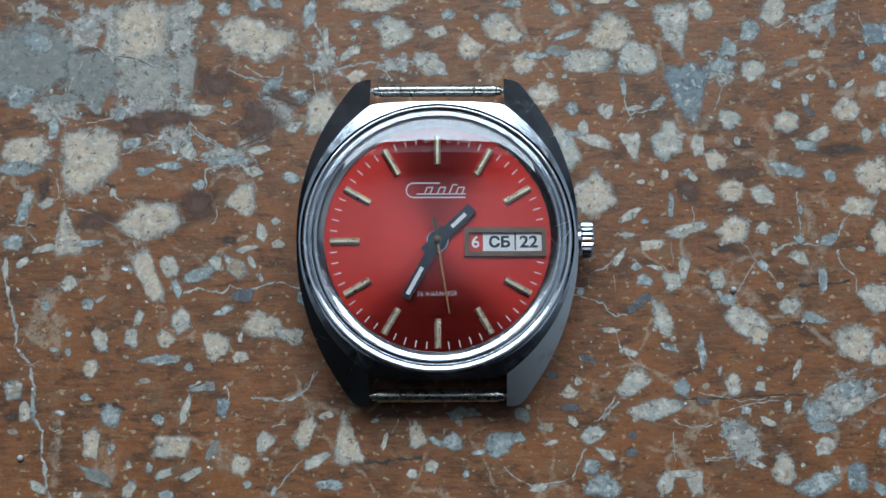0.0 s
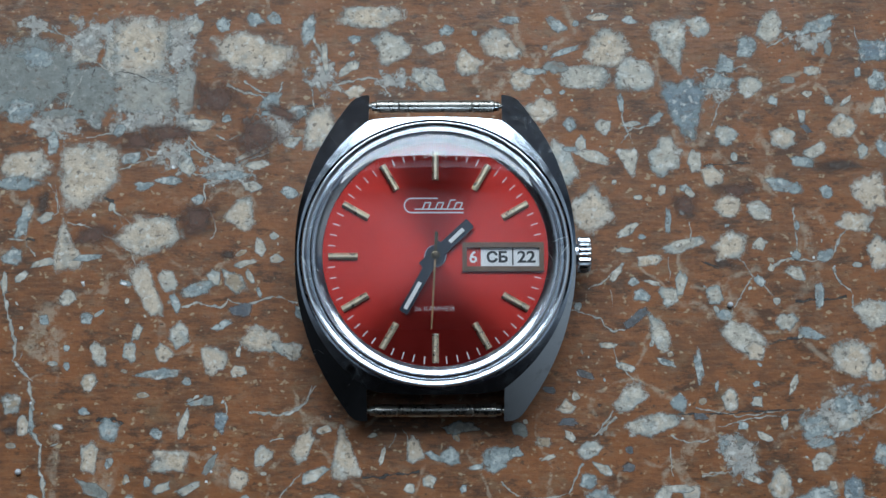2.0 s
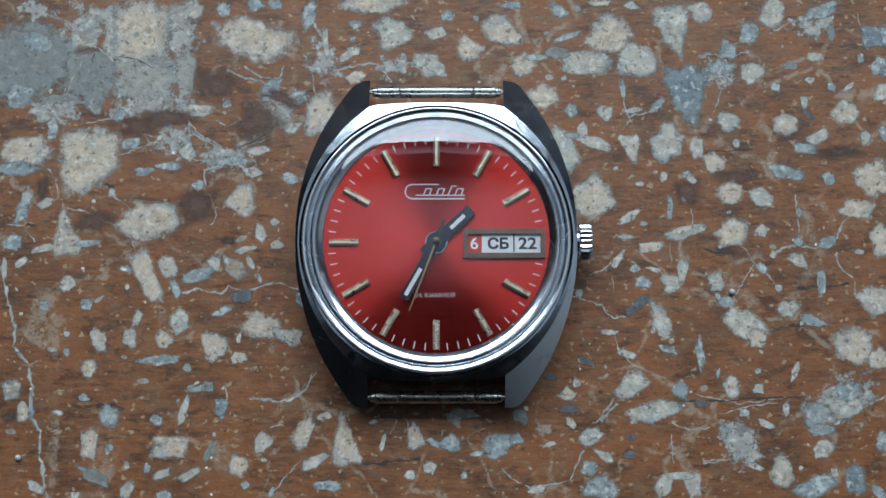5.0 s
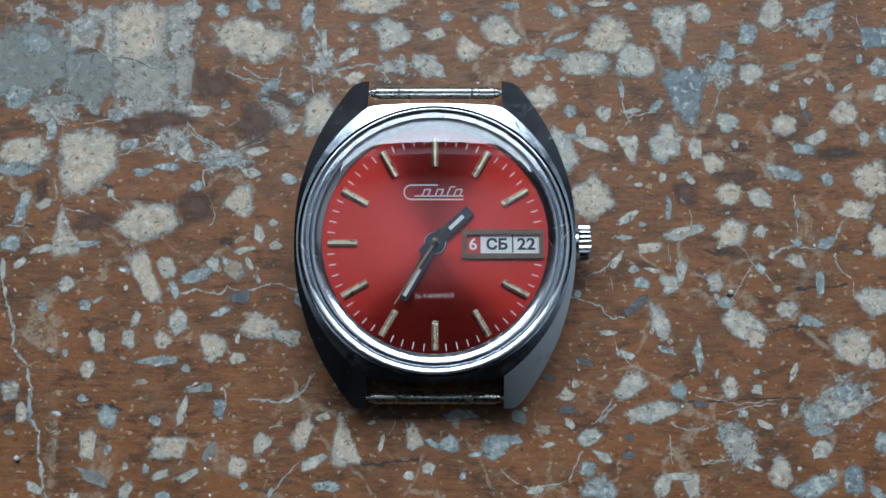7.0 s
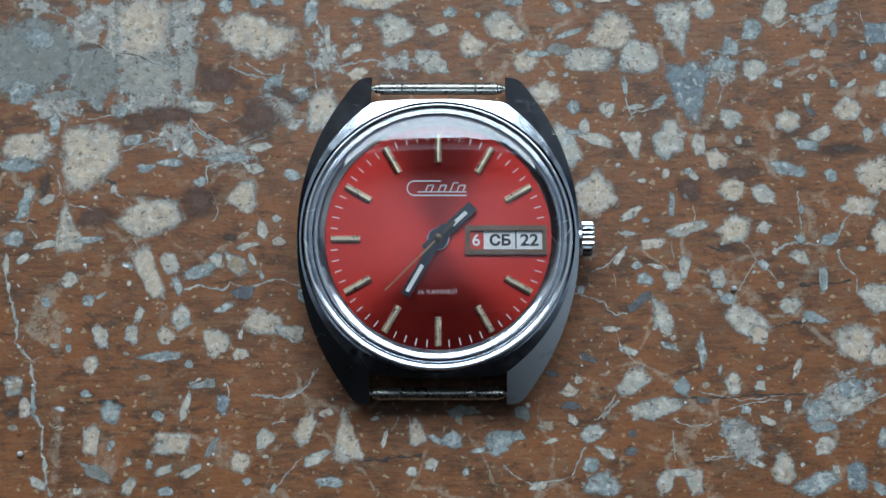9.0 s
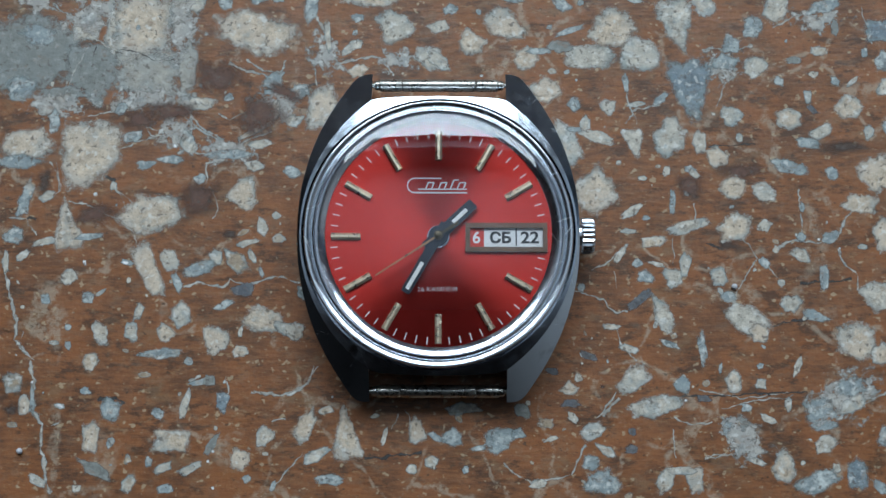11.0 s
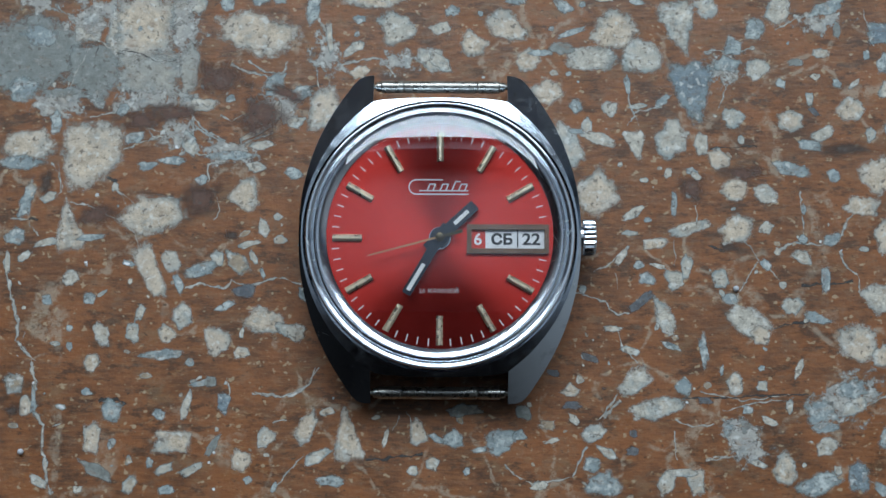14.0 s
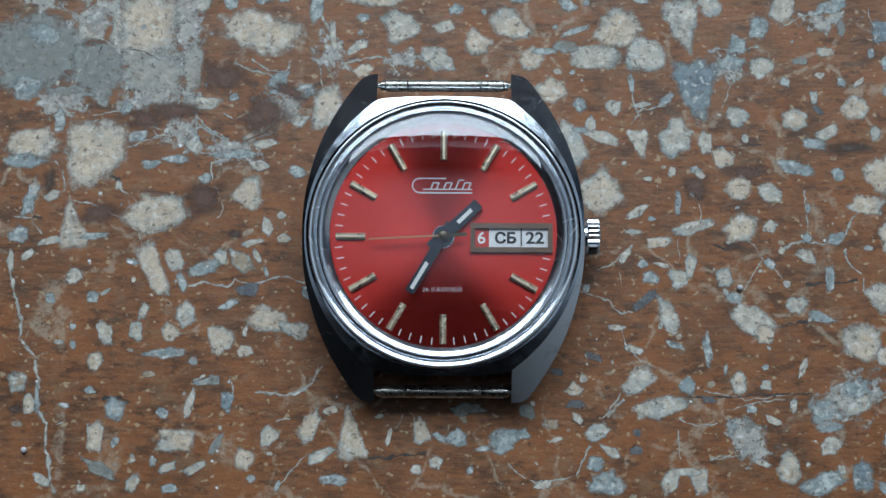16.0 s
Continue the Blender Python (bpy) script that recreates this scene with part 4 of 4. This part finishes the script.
chip("w", 26.2, -18.6, 4.9, 3.2, 42)
chip("w", 29.3, -22.0, 7.0, 3.3, 12)
chip("w", 25.6, -14.3, 2.7, 1.1, -20)
chip("w", 22.4, -27.9, 2.9, 1.4, -35)
chip("b", 20.3, -29.5, 2.7, 2.5, -0)
chip("b", 21.8, -32.0, 5.0, 3.5, -0)
chip("d", 25.7, -27.7, 1.7, 1.3, -0)
chip("d", 25.9, -25.4, 1.1, 1.1, -0)
chip("w", 23.3, -11.4, 2.7, 1.1, -0)
chip("g", 11.3, -22.7, 2.0, 2.2, -0)
chip("b", 31.2, -13.7, 3.0, 1.0, -18)
chip("b", 35.5, -14.2, 1.3, 4.7, 6)
chip("b", 32.8, -19.2, 2.7, 2.9, 10)
chip("c", 39.6, -18.8, 2.3, 3.8, -18)
chip("b", 37.9, -16.9, 0.8, 1.7, -10)
chip("w", 43.2, -19.0, 1.7, 1.4, -20)
chip("b", 43.2, -16.6, 1.1, 0.9, -0)
chip("w", 48.2, -16.7, 1.1, 2.6, -18)
chip("w", 46.8, -21.6, 1.1, 2.4, -0)
chip("b", 41.2, -22.2, 1.7, 1.2, -0)
chip("d", 35.6, -20.9, 2.0, 1.2, -0)
chip("c", 56.4, -13.4, 6.1, 5.2, -0)
chip("c", 59.5, -14.9, 2.6, 3.3, -0)
chip("b", 55.3, -19.3, 4.9, 2.9, 8)
chip("b", 51.2, -22.4, 5.1, 3.6, -5)
chip("w", 55.4, -21.8, 3.9, 2.4, 35)
chip("b", 51.7, -24.4, 4.5, 1.6, -0)
chip("b", 60.0, -26.1, 3.3, 3.3, -0)
chip("w", 51.6, -27.1, 3.6, 2.2, 35)
chip("b", 50.3, -32.0, 6.5, 3.4, 22)
chip("w", 53.0, -30.1, 1.1, 1.5, -0)
chip("c", 45.9, -29.9, 3.2, 4.0, -10)
chip("g", 41.5, -25.9, 2.0, 5.7, 22)
chip("w", 42.3, -29.2, 3.2, 1.0, -22)
chip("b", 38.9, -25.1, 2.3, 4.3, 8)
chip("w", 44.0, -23.6, 2.1, 1.0, -25)
chip("w", 30.2, -31.8, 2.6, 3.7, -20)
chip("c", 34.2, -31.8, 2.6, 3.7, 20)
chip("w", 32.3, -30.4, 3.8, 1.2, -0)
chip("u", 55.8, -30.8, 2.9, 4.7, 10)
chip("b", 58.9, -32.6, 3.3, 1.5, -35)
chip("m", -49.0, 32.1, 9.5, 9.8, -0)
chip("m", -35.6, 30.4, 7.1, 13.1, -0)
chip("m", -40.0, 19.9, 18.8, 4.8, -0)
chip("m", -53.2, 19.1, 12.5, 5.6, -0)
chip("m", -35.9, 15.5, 8.6, 8.8, -0)
chip("m", -56.2, 33.7, 8.7, 4.1, -0)
chip("m", -22.7, 19.1, 11.7, 8.8, -0)
chip("m", -28.8, 12.7, 12.4, 4.8, -0)
chip("m", -15.8, 26.4, 6.3, 8.9, -0)
chip("m", -6.3, 25.6, 7.1, 4.9, -0)
chip("m", 39.2, 24.8, 9.4, 8.9, -0)
chip("m", 52.8, 31.3, 9.5, 4.9, -0)
chip("m", 54.5, -20.5, 12.9, 9.0, -0)
chip("m", 40.7, -26.5, 8.3, 8.9, -0)
chip("k", -32.6, 6.3, 4.6, 3.5, -0)
chip("k", -28.4, 1.1, 3.4, 1.9, -0)
chip("k", 34.4, 7.6, 2.0, 3.1, -0)
chip("k", -53.9, 8.4, 2.8, 4.4, -0)
chip("k", -57.1, -22.7, 3.0, 2.2, -0)
chip("k", 39.2, -0.2, 4.6, 2.3, -0)
chip("k", 56.0, 13.5, 8.6, 2.4, -0)
chip("s", -50.7, -22.1, 1.2, 0.5, -20)
chip("s", -36.3, 13.4, 0.6, 0.6, -0)
chip("s", -30.0, -28.1, 0.4, 0.4, -0)
chip("s", -30.6, -29.4, 0.4, 0.4, -0)
chip("s", -29.9, -32.9, 0.4, 0.4, -0)
chip("s", 35.9, 22.7, 0.5, 0.7, -0)
chip("s", -42.5, -2.8, 0.9, 0.4, -10)
chip("s", -47.0, 6.7, 0.5, 0.5, -0)
chip("s", 51.7, 0.6, 0.4, 0.4, -0)
chip("s", 52.8, 0.8, 0.4, 0.4, -0)
chip("s", 54.5, -0.6, 0.3, 0.3, -0)
chip("s", -54.5, -19.0, 0.4, 0.4, -0)
chip("s", -48.1, -2.8, 0.5, 0.7, -0)
chip("s", 33.1, -21.2, 0.4, 0.4, -0)
chip("s", 26.5, -21.8, 0.3, 0.4, -0)
vein(0.69, (-59.2, -2.2), (-58.8, -4.5), (-57.8, -7.9), (-56.9, -11.4), (-57.2, -13.3), (-55.0, -15.6), (-54.3, -19.0), (-54.3, -22.7), (-53.0, -24.6), (-53.1, -27.2), (-52.2, -31.3), (-51.4, -33.5))
vein(0.38, (-34.5, -6.0), (-32.6, -5.4), (-29.2, -6.2), (-28.3, -5.1), (-26.1, -5.8), (-24.6, -5.4), (-22.3, -4.7), (-20.8, -4.7), (-18.8, -5.6))
vein(0.31, (-31.9, 11.2), (-31.8, 8.0), (-30.4, 6.0), (-30.2, 4.5), (-30.8, 3.3))
vein(0.31, (-31.9, 11.2), (-29.2, 11.8), (-25.7, 12.1))
vein(0.46, (45.8, -0.6), (48.5, 0.4), (51.6, 0.0), (54.3, 1.1), (55.6, 3.7), (56.5, 4.5))
vein(0.31, (54.2, -0.6), (55.3, -2.9), (56.8, -4.5), (56.8, -6.2))
vein(0.23, (40.6, -6.2), (42.1, -3.7), (43.2, -2.2))
vein(0.23, (40.8, 1.1), (43.4, -1.8))
vein(0.23, (44.5, -2.9), (46.6, -5.3))
vein(0.23, (49.2, 7.6), (49.3, 4.9), (49.6, 0.9))
vein(0.31, (20.7, -3.5), (22.6, -3.0), (25.0, -0.6))
vein(0.31, (18.4, -6.4), (22.2, -7.6), (23.7, -9.5), (25.5, -9.3))
vein(0.31, (24.0, -11.8), (24.4, -13.5), (26.6, -16.0))
vein(0.54, (24.2, -20.9), (21.9, -23.1))
vein(0.31, (8.6, -29.5), (10.1, -30.9), (12.4, -32.1), (14.3, -31.8), (17.6, -31.2), (18.4, -29.5), (19.7, -27.1))
vein(0.31, (31.7, -23.5), (33.6, -24.4), (36.6, -24.0))
vein(0.31, (35.4, -28.7), (39.1, -28.3), (40.2, -29.6))
vein(0.23, (37.8, -22.4), (42.4, -21.1), (47.7, -20.6))
vein(0.31, (56.0, -22.1), (59.1, -20.5), (60.8, -19.6))
vein(0.38, (-16.7, -16.7), (-17.5, -19.0), (-19.7, -20.5), (-22.0, -20.6), (-25.0, -20.1))
vein(0.31, (-22.1, -24.1), (-20.4, -23.7))
vein(0.31, (-17.9, -28.3), (-20.3, -30.9), (-21.9, -32.9))
vein(0.46, (-14.6, 24.8), (-11.9, 25.6), (-9.5, 26.2), (-7.8, 25.7), (-6.3, 23.5))
vein(0.46, (-26.8, 25.6), (-24.4, 24.1), (-22.0, 23.8), (-21.3, 25.6))
vein(0.31, (-44.6, 7.6), (-42.6, 6.0), (-41.0, 4.5))
vein(0.31, (-42.9, 2.5), (-41.5, 1.1), (-40.8, -0.6))
vein(0.38, (-45.7, 27.2), (-50.6, 30.4), (-53.8, 33.7))
vein(0.38, (-51.7, 19.5), (-51.0, 23.1), (-48.9, 27.2))
vein(0.23, (-48.5, 17.5), (-44.6, 18.3), (-41.1, 18.7))
vein(0.31, (-41.1, 18.7), (-40.6, 15.9), (-36.7, 15.1))
vein(0.38, (-43.6, 13.1), (-40.6, 14.2), (-35.1, 15.8))
vein(0.54, (-34.4, 17.9), (-32.8, 15.9), (-29.7, 14.2))
vein(0.69, (-33.7, 21.1), (-34.4, 17.9), (-33.9, 14.3))
vein(0.46, (-17.4, 32.1), (-15.8, 29.6), (-15.4, 26.8), (-13.4, 24.8))
vein(0.23, (-25.5, 20.7), (-22.7, 15.9))
vein(0.38, (-23.1, 15.5), (-26.5, 14.2), (-28.8, 11.9))
vein(0.31, (46.5, 30.4), (49.7, 32.1), (52.9, 33.1))
vein(0.31, (38.3, 19.1), (39.5, 22.3), (41.5, 23.9))
vein(0.31, (36.5, 27.2), (41.6, 27.2), (43.2, 27.8))
vein(0.31, (13.2, 16.3), (15.9, 15.1))
vein(0.15, (23.8, -3.7), (24.1, -6.0))
vein(0.15, (31.8, 0.9), (31.9, -2.9))
vein(0.31, (25.4, 23.1), (26.1, 19.5), (27.3, 16.7))
vein(0.31, (25.7, 16.7), (27.3, 18.7), (30.4, 19.3))
vein(0.23, (-30.5, 17.9), (-28.8, 17.1), (-26.6, 18.3))
vein(0.23, (-52.0, 7.2), (-52.4, 9.6), (-53.3, 11.2))
vein(0.31, (-54.8, 0.9), (-56.4, 3.3), (-58.7, 3.3))
vein(0.23, (-5.3, -23.1), (-6.1, -25.0))
vein(0.23, (-4.4, -22.4), (-3.6, -24.2))
vein(0.15, (35.8, 21.9), (35.7, 18.5))
vein(0.19, (58.7, 33.4), (59.4, 30.4), (60.0, 28.0))
vein(0.23, (34.9, 5.5), (35.1, 2.3))
vein(0.23, (-54.4, -16.0), (-56.4, -14.1), (-56.1, -12.2))
vein(0.31, (-51.8, -24.6), (-50.6, -24.4))
vein(0.15, (54.8, -30.9), (57.8, -31.8))
vein(0.15, (32.7, -30.9), (33.8, -30.6))
vein(0.15, (40.6, -6.0), (39.7, -9.1))
vein(0.31, (-45.1, 27.0), (-42.9, 26.9), (-41.0, 26.2), (-39.0, 25.5), (-36.2, 25.7), material=CREVICE, name="crack")
vein(0.31, (-47.7, 27.5), (-48.0, 26.2), material=CREVICE, name="crack")
vein(0.26, (32.6, -20.6), (37.9, -20.6), (42.4, -20.3), (49.3, -20.0), material=CREVICE, name="crack")
vein(0.38, (-9.8, -28.9), (-6.0, -28.7), (-2.3, -28.1), material=CREVICE, name="crack")
vein(0.54, (-21.2, 18.3), (-20.0, 21.5), (-16.5, 22.3), material=CREVICE, name="crack")
vein(0.54, (-45.5, -21.4), (-43.2, -21.1), (-42.1, -21.8), material=CREVICE, name="crack")
vein(0.46, (-45.8, 9.1), (-44.3, 8.6), material=CREVICE, name="crack")
vein(0.31, (-56.4, 3.4), (-54.9, 3.3), material=CREVICE, name="crack")
vein(0.31, (37.3, 13.5), (43.6, 13.9), material=CREVICE, name="crack")
vein(0.31, (36.2, 0.2), (38.8, -0.8), material=CREVICE, name="crack")
vein(0.38, (49.1, -5.4), (56.0, -4.9), material=CREVICE, name="crack")
vein(0.38, (45.0, -11.1), (50.4, -10.2), material=CREVICE, name="crack")
vein(0.31, (-32.6, 7.2), (-30.3, 7.1), material=CREVICE, name="crack")
vein(0.31, (40.5, 29.6), (39.7, 27.8), (40.8, 26.2), material=CREVICE, name="crack")
vein(0.38, (-25.3, 31.6), (-23.0, 31.1), material=CREVICE, name="crack")
vein(0.31, (-31.2, 12.6), (-27.3, 12.3), material=CREVICE, name="crack")
vein(0.30, (-58.2, 33.9), (-53.8, 32.9), (-50.6, 31.7), (-48.8, 30.3))
vein(0.25, (-50.8, 32.9), (-46.5, 32.1))
vein(0.35, (-50.0, 26.0), (-51.4, 23.5), (-51.9, 20.1))
vein(0.50, (-29.1, 25.2), (-26.7, 23.9), (-24.4, 23.7), (-21.8, 21.9))
vein(0.40, (-35.0, 17.4), (-32.8, 15.4), (-29.8, 14.2))
vein(0.45, (-34.2, 16.1), (-33.8, 13.7), (-36.0, 12.3))
vein(0.40, (-33.7, 12.7), (-31.1, 11.8), (-28.7, 13.4))
vein(0.22, (-41.5, 19.1), (-40.9, 16.6), (-39.5, 15.0), (-36.7, 15.5), (-34.2, 16.4))
vein(0.22, (-52.5, 11.2), (-51.8, 7.2), (-52.8, 6.3))
vein(0.28, (-50.7, 5.6), (-47.2, 5.0), (-43.7, 3.1))
vein(0.20, (-43.8, 7.2), (-43.0, 5.5))
vein(0.30, (-16.9, 25.7), (-16.1, 24.1))
vein(0.30, (-17.2, 24.4), (-16.8, 21.7))
vein(0.30, (-37.7, 23.9), (-39.2, 21.9), (-38.0, 19.9))
vein(0.22, (34.9, -19.7), (40.9, -20.9), (47.0, -20.1))
vein(0.25, (31.3, -25.0), (31.6, -28.7))
vein(0.30, (35.7, -28.6), (39.1, -28.3), (39.9, -29.5))
vein(0.30, (23.9, -20.1), (22.3, -22.4), (21.1, -23.6))
vein(0.28, (-24.7, -20.1), (-21.2, -20.6), (-18.2, -19.7), (-16.3, -16.7))
vein(0.25, (-28.5, -18.2), (-28.0, -21.2))
vein(0.30, (-33.4, -19.0), (-31.9, -17.9))
chip("p", -30.7, 23.1, 9.2, 6.3, 0)
chip("p", -36.8, 18.2, 9.2, 3.0, 0)
chip("p", -24.7, 17.9, 7.8, 8.1, 20)
chip("p", -41.4, 17.1, 5.3, 3.4, 0)
chip("p", -20.8, 20.9, 6.5, 2.5, -20)
chip("p", -47.2, 3.7, 7.8, 4.1, 10)
chip("p", -32.9, 6.0, 6.0, 5.2, 0)
chip("p", 34.5, 8.0, 4.4, 4.7, 0)
chip("p", 41.1, 10.0, 7.8, 2.7, 0)
chip("k", 22.0, -19.4, 0.9, 0.7, 0)
chip("k", 25.6, -27.2, 1.2, 0.9, 0)
scatter("stone_crumbs", "wbt", 45, (-64, 64, -38, 38), (0, 0, 0, 0), (0.4, 1.15), "tiny stone crumbs in the floor")
scatter("outer_stones", "cwbg", 420, (-260, 260, -200, 220), (-63, 63, -37, 38), (2.0, 6.5), "stones of the floor further off")


# ---- motion ----
def motions():
    steps = [0.5 * i for i in range(33)]
    walk(second_hand, [(t, pose(0, 0, (DZ + 1.25) * MM, 0, 0, -(171.0 + 6.0 * t))) for t in steps])
    walk(minute_hand, [(t, pose(0, 0, (DZ + 0.85) * MM, 0, 0, -(209.0 + 0.1 * t))) for t in (0, 8, 16)])
    walk(hour_hand, [(t, pose(0, 0, (DZ + 0.55) * MM, 0, 0, -(46.4 + 0.0083 * t))) for t in (0, 8, 16)])


motions()
